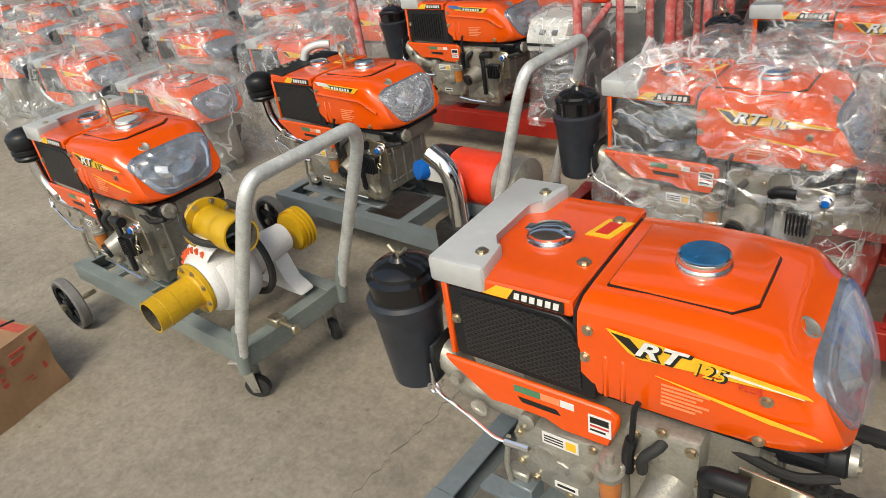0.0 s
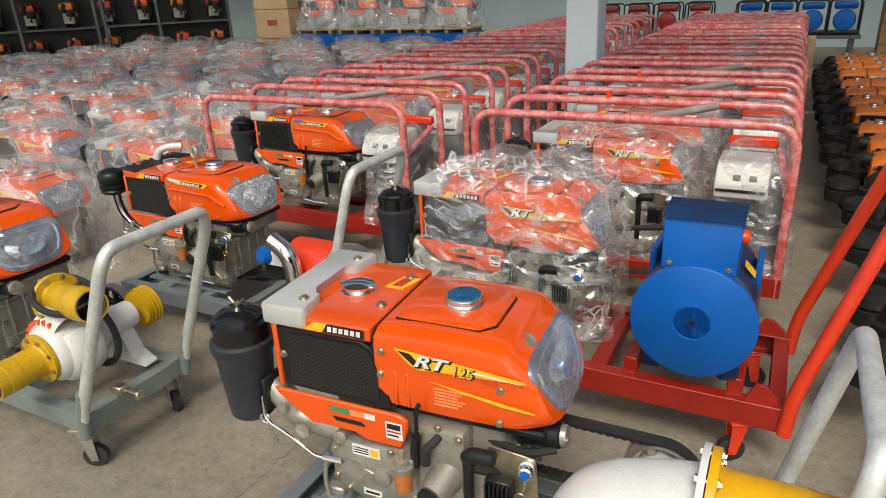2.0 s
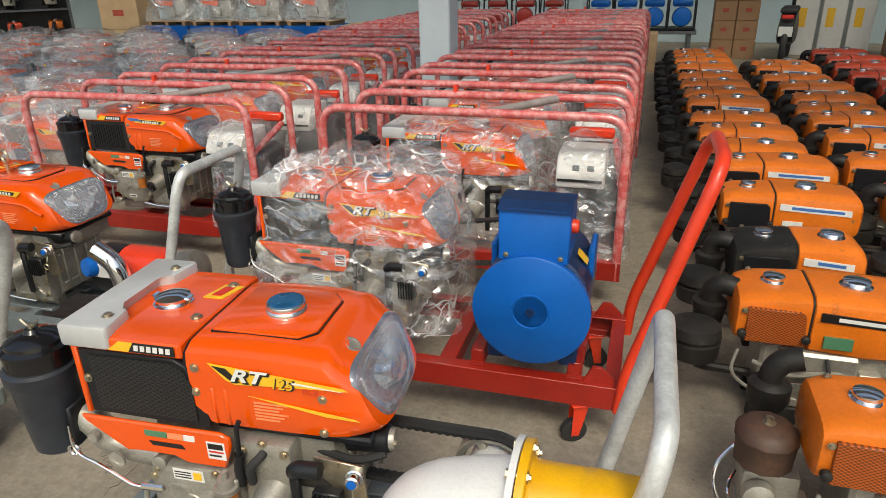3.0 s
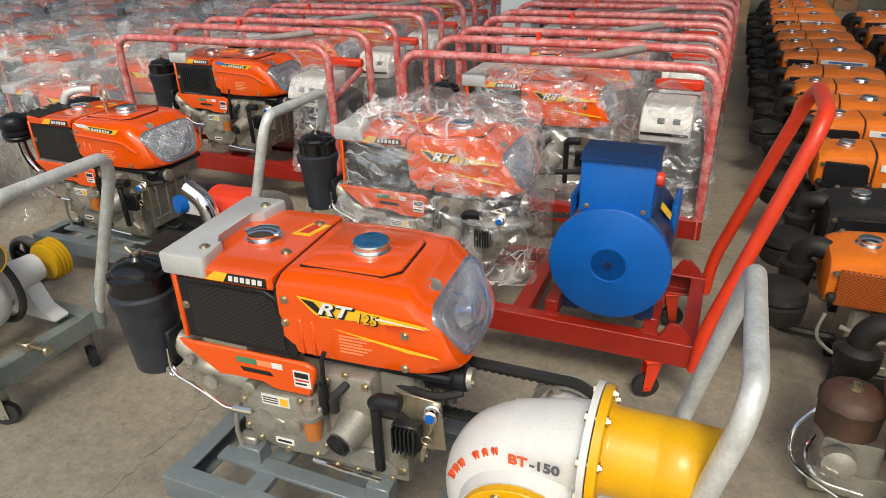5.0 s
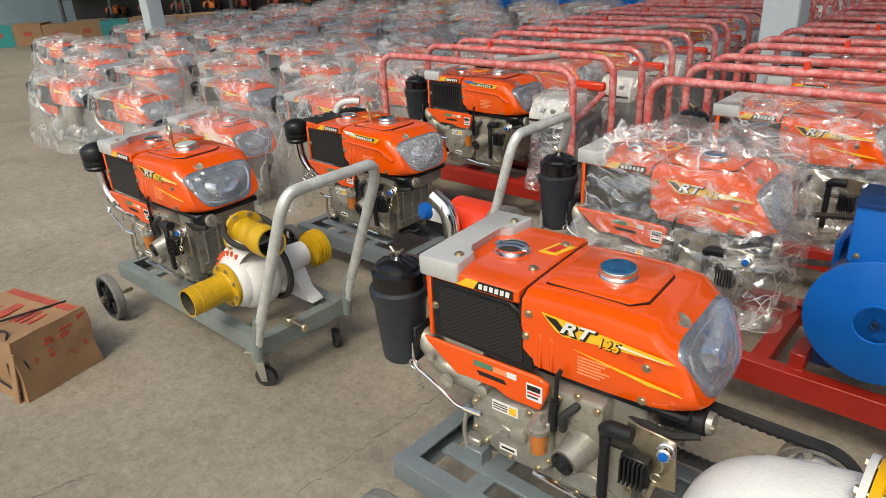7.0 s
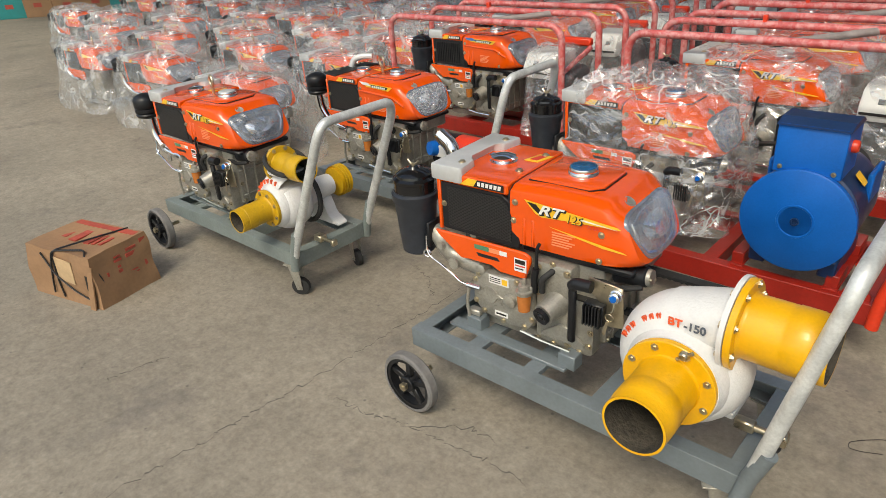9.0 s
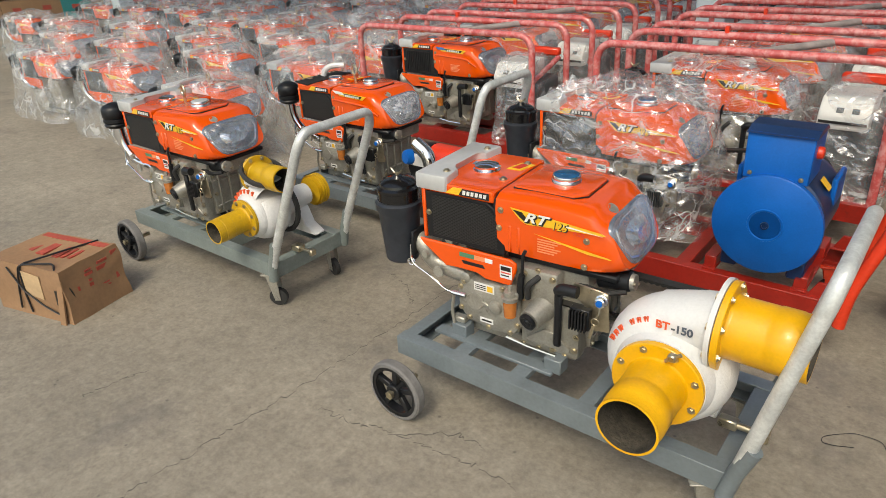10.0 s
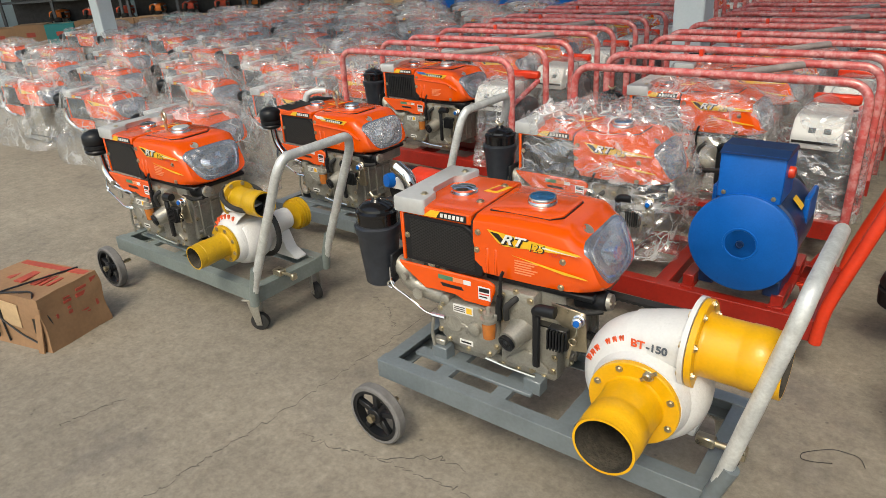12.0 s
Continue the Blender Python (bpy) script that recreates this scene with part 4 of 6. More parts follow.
def castor(parent, p, top, yaw=20, r=0.042, fork=ALU):
    m = Matrix.Translation((p[0], p[1], 0)) @ Euler((0, 0, radians(yaw))).to_matrix().to_4x4()
    bm = B()
    lathe(bm, (0.02, -0.014, r), (0, 1, 0), [(0, r * 0.8), (0.003, r), (0.025, r), (0.028, r * 0.8)], 24)
    c = part("castor", bm, RUBBER, parent, "small black swivel castor")
    c.matrix_basis = m
    bm = B()
    for s in (-1, 1):
        prism(bm, [(-0.02, top - 0.012), (0.03, top - 0.012), (0.034, r - 0.012), (0.008, r - 0.012)], s * 0.021 - 0.0015, s * 0.021 + 0.0015)
    box(bm, (0.0, 0, top - 0.010), (0.06, 0.05, 0.008), 0.002)
    box(bm, (0.0, 0, top - 0.003), (0.075, 0.065, 0.006), 0.001)
    cyl(bm, (0.02, -0.028, r), (0.02, 0.028, r), 0.006, 8)
    part("fork", bm, fork, c, smooth=0)
    return c


def channel(bm, a, b, w=0.05, h=0.075, t=0.006, side=1):
    """A steel channel from a to b, open to one side."""
    a, b = Vector(a), Vector(b)
    d = (b - a).normalized()
    n = Vector((-d.y, d.x, 0)) * side
    prof = [(0, -h / 2), (w, -h / 2), (w, -h / 2 + t), (t, -h / 2 + t), (t, h / 2 - t), (w, h / 2 - t), (w, h / 2), (0, h / 2)]
    rings = [[bm.verts.new(p + n * o + Vector((0, 0, z))) for o, z in prof] for p in (a, b)]
    skin(bm, rings)
    bmesh.ops.bevel(bm, geom=[e for e in bm.edges if abs((e.verts[0].co - e.verts[1].co).normalized().dot(d)) > 0.99], offset=0.0015, segments=1, affect="EDGES")
    return bm


def steel_cart(name, m, L, W, top, label, paint, lean, height, x0=0.0, big=True, tube_r=0.024, seats=(0.24, 0.46), group="carts"):
    """Angle-steel cart; origin at its near end's floor corner, x along its length, y across."""
    c = thing(name, m, label, "cart", group)
    h = 0.07
    z = top - h / 2
    part("side_rail", channel(B(), (0, 0, z), (L, 0, z), h=h), paint, c)
    part("side_rail", channel(B(), (0, W, z), (L, W, z), h=h, side=-1), paint, c)
    part("end_rail", channel(B(), (0, 0.006, z - 0.004), (0, W - 0.006, z - 0.004), h=h, side=-1), paint, c)
    part("end_rail", channel(B(), (L, 0.006, z - 0.004), (L, W - 0.006, z - 0.004), h=h, side=1), paint, c)
    for x in seats:
        part("cross_member", box(B(), (x, W / 2, top - 0.012), (0.055, W - 0.014, 0.02), 0.002), paint, c)
    part("cross_member", box(B(), (L * 0.62, W / 2, top - 0.035), (0.05, W - 0.014, 0.06), 0.002), paint, c)
    for y in (W * 0.27, W * 0.73):
        part("bearer", box(B(), ((seats[0] + seats[1]) / 2 - 0.03, y, top + 0.002), (seats[1] - seats[0] + 0.24, 0.045, 0.012), 0.002), paint, c)
    if big:
        spoked_wheel(c, (0.06, -0.085, 0.112))
        spoked_wheel(c, (0.06, W + 0.085, 0.112))
    castor(c, (L - 0.07, 0.03, 0), top - h, 30)
    castor(c, (L - 0.07, W - 0.03, 0), top - h, -15)
    bm = B()
    tube(bm, [(L - 0.005, -0.005, top - h), (L + 0.015, -0.005, top + 0.02), (L + lean * 0.93, 0.01, height - 0.06), (L + lean, 0.035, height), (L + lean, W - 0.035, height), (L + lean * 0.93, W - 0.01, height - 0.06), (L + 0.015, W + 0.005, top + 0.02), (L - 0.005, W + 0.005, top - h)], tube_r, 14, 0.09, 7)
    part("handle", bm, STEEL, c, "galvanised tube push handle")
    for y in (-0.005, W + 0.005):
        bm = tube(B(), [(L - 0.006, y, top - h - 0.004), (L + 0.012, y, top + 0.015), (L + 0.045, y, top + 0.11)], tube_r + 0.002, 14)
        part("handle_socket", bm, paint, c)
    return c


# ---- pump ----
def volute(bm, c, R0, R1, y0, y1, a0, turns=340, seg=48):
    """Snail casing round the y axis, growing from R0 to R1."""
    rings = []
    for i in range(seg + 1):
        t = i / seg
        a = radians(a0 + turns * t)
        R = R0 + (R1 - R0) * t
        r, hw = [], (y1 - y0) / 2
        for k in range(12):
            b = math.pi * k / 11 - math.pi / 2
            rad = 0.06 + (R - 0.06) * math.cos(b) ** 0.55 if abs(math.cos(b)) > 1e-3 else 0.06
            r.append(bm.verts.new((c[0] + math.cos(a) * rad, c[1] + hw * math.sin(b), c[2] + math.sin(a) * rad)))
        rings.append(r)
    skin(bm, rings, cap=False, close=False)
    return bm


def flanged_pipe(parent, name, o, d, L, r, R, paint, bolts=8, step=True):
    o, d = Vector(o), Vector(d).normalized()
    bm = B()
    lathe(bm, o, d, [(0, r - 0.006), (0, R), (0.014, R), (0.016, R - 0.002), (0.016, r + 0.004), (0.022, r), (0.026, r), (L * 0.5, r), (L * 0.55, r), (L * 0.56, r + 0.0015), (L * 0.8, r + 0.0015), (L * 0.81, r), (L, r), (L, r - 0.006)], 40, cap=False)
    p = part(name, bm, paint, parent)
    bm = B()
    lathe(bm, o, d, [(L, r - 0.006), (0.002, r - 0.008), (0.0, 0.001)], 36, cap=False)
    part("bore", bm, PIPE_IN, p, "rough dark inside of the pipe")
    x = d.orthogonal().normalized()
    y = d.cross(x)
    for i in range(bolts):
        a = 2 * math.pi * (i + 0.5) / bolts
        q = o + (x * math.cos(a) + y * math.sin(a)) * ((R + r) / 2 + 0.004)
        b = B()
        lathe(b, q - d * 0.02, d, [(0, 0.009), (0.012, 0.009), (0.012, 0.0045), (0.031, 0.0045), (0.031, 0.010), (0.039, 0.010), (0.039, 0.0055), (0.043, 0.005)], 6)
        part("flange_bolt", b, ZINC, p)
    return p


def pump_big(m, label):
    """Centrifugal pump; origin on its axis over the cart, suction towards -y, discharge towards +x. z is above the floor."""
    p = thing("water_pump", m, label, "pump")
    zc = 0.49
    bm = B()
    volute(bm, (0, 0.09, zc), 0.188, 0.148, 0.0, 0.185, 85, 345)
    lathe(bm, (0, -0.02, zc), (0, 1, 0), [(0, 0.118), (0.02, 0.125), (0.05, 0.135), (0.2, 0.13), (0.24, 0.10), (0.30, 0.07)], 40)
    part("casing", bm, WHITE_CAST, p, "white painted snail-shaped casing", smooth=50)
    bm = B()
    secs = [(-0.055, 0.09, zc + 0.03, zc + 0.182, 0.075, 2.4), (0.0, 0.09, zc + 0.045, zc + 0.198, 0.083, 2.3), (0.05, 0.09, zc + 0.06, zc + 0.214, 0.083, 2.1), (0.105, 0.09, zc + 0.068, zc + 0.228, 0.081, 2)]
    loft(bm, secs, 32, 2)
    lathe(bm, (0.092, 0.09, zc + 0.148), (1, 0, 0), [(0, 0.085), (0.002, 0.115), (0.014, 0.115)], 40)
    part("outlet_neck", bm, WHITE_CAST, p, smooth=45)
    flanged_pipe(p, "discharge_pipe", (0.1085, 0.09, zc + 0.148), (1, 0, 0), 0.20, 0.079, 0.112, YELLOW)
    flanged_pipe(p, "suction_pipe", (-0.0, -0.022, zc), (0.03, -1, 0.0), 0.20, 0.076, 0.116, YELLOW)
    # bearing pedestal, shaft and pulley
    bm = B()
    lathe(bm, (0, 0.22, zc - 0.02), (0, 1, 0), [(0, 0.07), (0.06, 0.055), (0.16, 0.055), (0.18, 0.04)], 24)
    box(bm, (0, 0.28, 0.345), (0.10, 0.10, 0.16), 0.012)
    box(bm, (0, 0.26, 0.275), (0.20, 0.13, 0.022), 0.004)
    part("bearing_pedestal", bm, WHITE_CAST, p)
    bm = B()
    y0 = 0.335
    for i in range(3):
        lathe(bm, (0, y0 + i * 0.016, zc - 0.02), (0, 1, 0), [(0, 0.085), (0.003, 0.085), (0.008, 0.072), (0.013, 0.085), (0.016, 0.085)], 32, cap=False)
    torus(bm, (0, y0 + 0.024, zc - 0.02), (0, 1, 0), 0.074, 0.008, 30, 6)
    lathe(bm, (0, y0 - 0.02, zc - 0.02), (0, 1, 0), [(0, 0.001), (0, 0.026), (0.075, 0.026), (0.075, 0.001)], 18)
    for i in range(4):
        a = i * math.pi / 2 + 0.4
        box(bm, (math.cos(a) * 0.045, y0 + 0.024, zc - 0.02 + math.sin(a) * 0.045), (0.07, 0.03, 0.02), 0.004, rot=(0, -math.degrees(a), 0))
    part("pulley", bm, ALU, p, "cast aluminium belt pulley")
    # brass cock and lettering
    bm = B()
    cyl(bm, (0.035, -0.005, zc + 0.10), (0.035, -0.055, zc + 0.10), 0.007, 10)
    box(bm, (0.035, -0.045, zc + 0.10), (0.02, 0.02, 0.02), 0.004)
    tube(bm, [(0.055, -0.045, zc + 0.115), (0.02, -0.045, zc + 0.085)], 0.005, 8)
    part("drain_cock", bm, ZINC, p, "brass drain cock")
    bm = B()
    cyl(bm, (0.16, 0.16, 0.30), (0.235, 0.16, 0.30), 0.010, 10)
    box(bm, (0.14, 0.16, 0.30), (0.05, 0.03, 0.03), 0.004)
    box(bm, (0.235, 0.16, 0.30), (0.02, 0.035, 0.035), 0.004)
    part("tension_screw", bm, ZINC, p)
    lettering("pump_model", "BT", 0.030, Matrix.Translation((-0.030, 0.002, zc + 0.140)) @ SIDE, DECAL_OR, p, 0, "", 0.001)
    lettering("pump_size", "-150", 0.029, Matrix.Translation((0.009, 0.002, zc + 0.140)) @ SIDE, DECAL_N, p, 0, "", 0.001)
    rnd = random.Random(3)
    for i in range(7):
        if i == 3:
            continue
        for side in (-1, 1):
            a = radians(112 + i * 7.6 + side * 1.3)
            q = (math.cos(a) * 0.152, 0.0165, zc + math.sin(a) * 0.152)
            part("letter_bar", box(B(), q, (0.0032, 0.008, 0.019), 0, rot=(0, -math.degrees(a) + 90 + side * (12 if i % 2 else 0), 0)), DECAL_OR, p, smooth=0)
    return p


def pump_small(m, label):
    """Smaller pump: suction towards -y, a yellow elbow rising over it, a three-groove pulley behind."""
    p = thing("water_pump", m, label, "pump")
    zc = 0.40
    bm = B()
    volute(bm, (0, 0.08, zc), 0.15, 0.115, 0.0, 0.15, 60, 345)
    lathe(bm, (0, -0.02, zc), (0, 1, 0), [(0, 0.085), (0.02, 0.10), (0.16, 0.10), (0.19, 0.07), (0.26, 0.055), (0.34, 0.05)], 32)
    part("casing", bm, WHITE_CAST, p, "white painted snail-shaped casing", smooth=50)
    part("gasket", torus(B(), (0, 0.165, zc), (0, 1, 0), 0.125, 0.012, 30, 8), RUBBER, p)
    flanged_pipe(p, "suction_pipe", (0, -0.022, zc), (0.0, -1, -0.03), 0.17, 0.053, 0.085, YELLOW_B)
    bm = B()
    lathe(bm, (0.02, 0.09, zc + 0.13), (0, 0, 1), [(0, 0.06), (0.02, 0.088), (0.034, 0.088)], 28)
    part("outlet_neck", bm, WHITE_CAST, p)
    flanged_pipe(p, "discharge_pipe", (-0.02, 0.09, zc + 0.165), (1, -0.12, 0.10), 0.22, 0.055, 0.085, YELLOW_B)
    part("hose_clamp", torus(B(), (0.03, 0.085, zc + 0.185), (0.5, 0, 1), 0.092, 0.011, 28, 8), RUBBER, p)
    bm = B()
    prism(bm, [(-0.10, 0.238), (0.13, 0.238), (0.13, 0.252), (0.06, 0.275), (0.035, 0.36), (-0.035, 0.36), (-0.05, 0.275), (-0.10, 0.252)], 0.24, 0.30, 0.006)
    part("pedestal", bm, WHITE_CAST, p)
    bm = B()
    for i in range(3):
        lathe(bm, (0, 0.36 + i * 0.016, zc), (0, 1, 0), [(0, 0.075), (0.003, 0.075), (0.008, 0.062), (0.013, 0.075), (0.016, 0.075)], 28, cap=False)
    lathe(bm, (0, 0.352, zc), (0, 1, 0), [(0, 0.001), (0, 0.066), (0.052, 0.066), (0.06, 0.02), (0.09, 0.018), (0.09, 0.001)], 24)
    part("pulley", bm, YELLOW_B, p, "yellow three-groove pulley")
    bm = B()
    cyl(bm, (0.15, 0.10, 0.25), (0.27, 0.10, 0.25), 0.008, 10)
    box(bm, (0.17, 0.10, 0.25), (0.05, 0.04, 0.03), 0.004)
    box(bm, (0.265, 0.10, 0.25), (0.02, 0.03, 0.03), 0.004)
    part("tension_screw", bm, ZINC, p)
    for i in range(7):
        a = radians(75 + i * 14)
        part("letter_bar", box(B(), (math.cos(a) * 0.118, 0.012, zc + math.sin(a) * 0.112), (0.010, 0.012, 0.018), 0, rot=(0, -math.degrees(a) + 90, 0)), DECAL_OR, p, smooth=0)
    return p


# ---- first pump set: cart, engine, pump, belt ----
steel_cart("pump_cart", uv(-0.345, 0.985, 0, 0), 1.12, 0.45, 0.262, "grey painted angle-steel cart carrying engine and pump", CART, 0.135, 0.865, tube_r=0.0195)
e = math.radians(21)
for ca in [o for o in scene.collection.objects if o.name == "pump_cart"]:
    for x in (0.185, 0.545):
        part("riser", prism(B(), [(x - 0.03, 0.262), (x + 0.03, 0.262), (x + 0.03, 0.312), (x - 0.03, 0.312)], 0.115, 0.165, 0.003), CART, ca)
engine(pose(1.305 * math.sin(e), 1.305 * math.cos(e), 0.268, 0, 0, -21.5), "glossy orange diesel engine with black radiator screen on a grey cart")
pump_big(uv(0.58, 0.975, 0, 0), "white cast water pump with two yellow flanged pipes")


def belt(m, label, a, b, ra, rb, y, w=0.018):
    """A ribbed V-belt round two pulleys in the xz plane."""
    bm = B()
    d = Vector((b[0] - a[0], b[1] - a[1]))
    base = math.atan2(d.y, d.x)
    pts = []
    for i in range(19):
        t = base + math.pi / 2 + math.pi * i / 18
        pts.append((a[0] + math.cos(t) * ra, a[1] + math.sin(t) * ra))
    for i in range(19):
        t = base - math.pi / 2 + math.pi * i / 18
        pts.append((b[0] + math.cos(t) * rb, b[1] + math.sin(t) * rb))
    fine = []
    for p, q in zip(pts, pts[1:] + pts[:1]):
        n = max(1, int(math.dist(p, q) / 0.009))
        fine += [(p[0] + (q[0] - p[0]) * i / n, p[1] + (q[1] - p[1]) * i / n) for i in range(n)]
    rings = []
    k = len(fine)
    for i, p in enumerate(fine):
        q, r = fine[i - 1], fine[(i + 1) % k]
        t = Vector((r[0] - q[0], r[1] - q[1])).normalized()
        nx, nz = t.y, -t.x
        dep = 0.010 if i % 2 else 0.006
        rings.append([bm.verts.new((p[0] + nx * o, y + s * w / 2, p[1] + nz * o)) for o, s in ((0.004, -1), (0.004, 1), (-dep, 0.6), (-dep, -0.6))])
    skin(bm, rings + rings[:1], cap=False)
    ob = part("drive_belt", bm, RUBBER, smooth=0)
    ob.matrix_basis = m
    tagged(ob, label, "belt")


for y in (0.348, 0.364):
    belt(uv(0, 0.975, 0, 0), "black ribbed rubber drive belt on a pump pulley", (0.02, 0.46), (0.58, 0.47), 0.085, 0.084, y)

# ---- second pump set ----
steel_cart("pump_cart", uv(-2.345, 1.125, 0, 0), 1.15, 0.42, 0.235, "grey painted angle-steel cart carrying engine and pump", CART_B, 0.29, 0.86, tube_r=0.019, seats=(0.25, 0.5))
engine(uv(-2.08, 1.35, 0.259, 1), "orange diesel engine with lifting eye on a grey cart", air="round", hook=True, cap=SILVER)
pump_small(uv(-1.36, 1.17, 0.012, 0), "white cast water pump with dull yellow elbow pipes")

# ---- small generator cart with bare engine ----
steel_cart("generator_cart", uv(-2.12, 2.0, 0, 0), 1.24, 0.42, 0.19, "grey painted steel cart carrying engine and alternator", CART, 0.20, 0.87, big=True, tube_r=0.019, seats=(0.25, 0.52))
engine(uv(-1.82, 2.26, 0.205, 0), "orange diesel engine with dark top tray and lifting eye", air="round", hook=True, cap=CHROME, style="tray")


def small_alternator(m):
    """Barrel along x, its fan cover towards -x; the origin is on the cart's deck."""
    a = thing("alternator", m, "red alternator with chrome elbow and blue socket", "alternator")
    zc = 0.30
    part("body", cyl(B(), (-0.08, 0, zc), (0.13, 0, zc), 0.100, 28, bev=0.006), RED_BRIGHT, a, "red painted barrel")
    part("end_bell", lathe(B(), (0.13, 0, zc), (1, 0, 0), [(0, 0.098), (0.05, 0.104), (0.09, 0.10), (0.11, 0.06)], 28), ALU, a)
    bm = lathe(B(), (-0.19, 0, zc), (1, 0, 0), [(0, 0.085), (0.01, 0.098), (0.11, 0.10)], 28)
    fc = part("fan_cover", bm, BLACK, a, "black slotted fan cover")
    for i in range(7):
        part("slat", box(B(), (-0.193, 0, zc - 0.065 + i * 0.02), (0.008, 0.13, 0.009), 0), BLACK, fc, smooth=0)
    part("socket_plate", box(B(), (-0.11, -0.098, zc + 0.035), (0.10, 0.02, 0.06), 0.004), GREYPLAST, a)
    part("socket", lathe(B(), (-0.16, -0.095, zc + 0.045), (-0.35, -1, 0.15), [(0, 0.038), (0.02, 0.038), (0.035, 0.033), (0.036, 0.001)], 18), BLUE, a, "blue power socket")
    part("exhaust_elbow", tube(B(), [(0.02, -0.15, zc - 0.12), (0.02, -0.15, zc + 0.02), (0.0, -0.15, zc + 0.10), (-0.075, -0.15, zc + 0.145)], 0.036, 18, 0.10, 8), CHROME, a, "chrome exhaust elbow")
    part("exhaust_box", box(B(), (0.0, -0.14, zc - 0.17), (0.14, 0.12, 0.12), 0.02, 2), BLACK_OLD, a)
    part("stand", prism(B(), [(-0.11, 0.0), (0.16, 0.0), (0.12, zc - 0.07), (-0.07, zc - 0.07)], -0.07, 0.07, 0.004), CART, a)


small_alternator(uv(-0.97, 2.10, 0.135, 0))


# ---- blue generator set on its red cart ----
def blue_generator(m):
    g = thing("blue_generator", m, "large blue alternator with disc coupling on a red cart", "generator")
    bm = B()
    lathe(bm, (0, 0, 0), (0, 1, 0), [(0, 0.001), (0, 0.185), (0.004, 0.190), (0.026, 0.190), (0.03, 0.186), (0.03, 0.12)], 48)
    disc = part("coupling_disc", bm, BLUE, g)
    bm = B()
    lathe(bm, (0, 0.001, 0), (0, -1, 0), [(0, 0.064), (0.004, 0.062), (0.004, 0.056), (0.001, 0.054)], 32)
    part("disc_ring", bm, BLUE, disc)
    bm = B()
    lathe(bm, (0, 0.0, 0), (0, -1, 0), [(0, 0.015), (0.009, 0.014), (0.009, 0.010), (0.003, 0.009)], 24)
    part("shaft_end", bm, BLUE_DK, disc, "dark shaft end with bore")
    bm = B()
    lathe(bm, (0, 0.03, 0), (0, 1, 0), [(0, 0.15), (0.02, 0.165), (0.05, 0.17), (0.055, 0.178), (0.34, 0.178), (0.345, 0.17), (0.40, 0.165), (0.43, 0.12)], 40)
    part("stator_body", bm, BLUE_DK, g, "dark blue cylindrical stator body")
    for x in (0.165, -0.165):
        part("side_cover", box(B(), (x, 0.30, 0.06), (0.02, 0.17, 0.16), 0.006), BLUE, g)
    bm = B()
    prism(bm, [(0.02, 0.165), (0.02, 0.335), (0.06, 0.345), (0.16, 0.345), (0.20, 0.325), (0.20, 0.165)], -0.11, 0.11, 0.004)
    for v in bm.verts:
        v.co = Vector((v.co.y, v.co.x, v.co.z))
    tb = part("terminal_box", bm, BLUE, g, "blue sheet-metal terminal box")
    bm = B()
    prism(bm, [(0.012, 0.332), (0.07, 0.351), (0.165, 0.351), (0.206, 0.33)], -0.114, 0.114, 0.0)
    for v in bm.verts:
        v.co = Vector((v.co.y, v.co.x, v.co.z))
    part("box_lid", bm, BLUE_DK, tb, "dark blue lid", smooth=0)
    for x in (-0.085, 0.085):
        bolt(tb, (x, 0.02, 0.185), 0.006)
    bm = B()
    lathe(bm, (0.11, 0.09, 0.27), (1, 0, 0), [(0, 0.022), (0.014, 0.022), (0.02, 0.017)], 14)
    part("cable_gland", bm, RED_BRIGHT, tb)
    bm = B()
    box(bm, (0.14, 0.20, 0.125), (0.05, 0.05, 0.002), 0, rot=(0, 48, 0))
    part("caution_sticker", bm, DECAL_Y, g, smooth=0)
    bm = B()
    for x in (-0.12, 0.12):
        box(bm, (x, 0.20, -0.178), (0.06, 0.30, 0.07), 0.006)
    part("foot", bm, BLUE_DK, g)
    return g


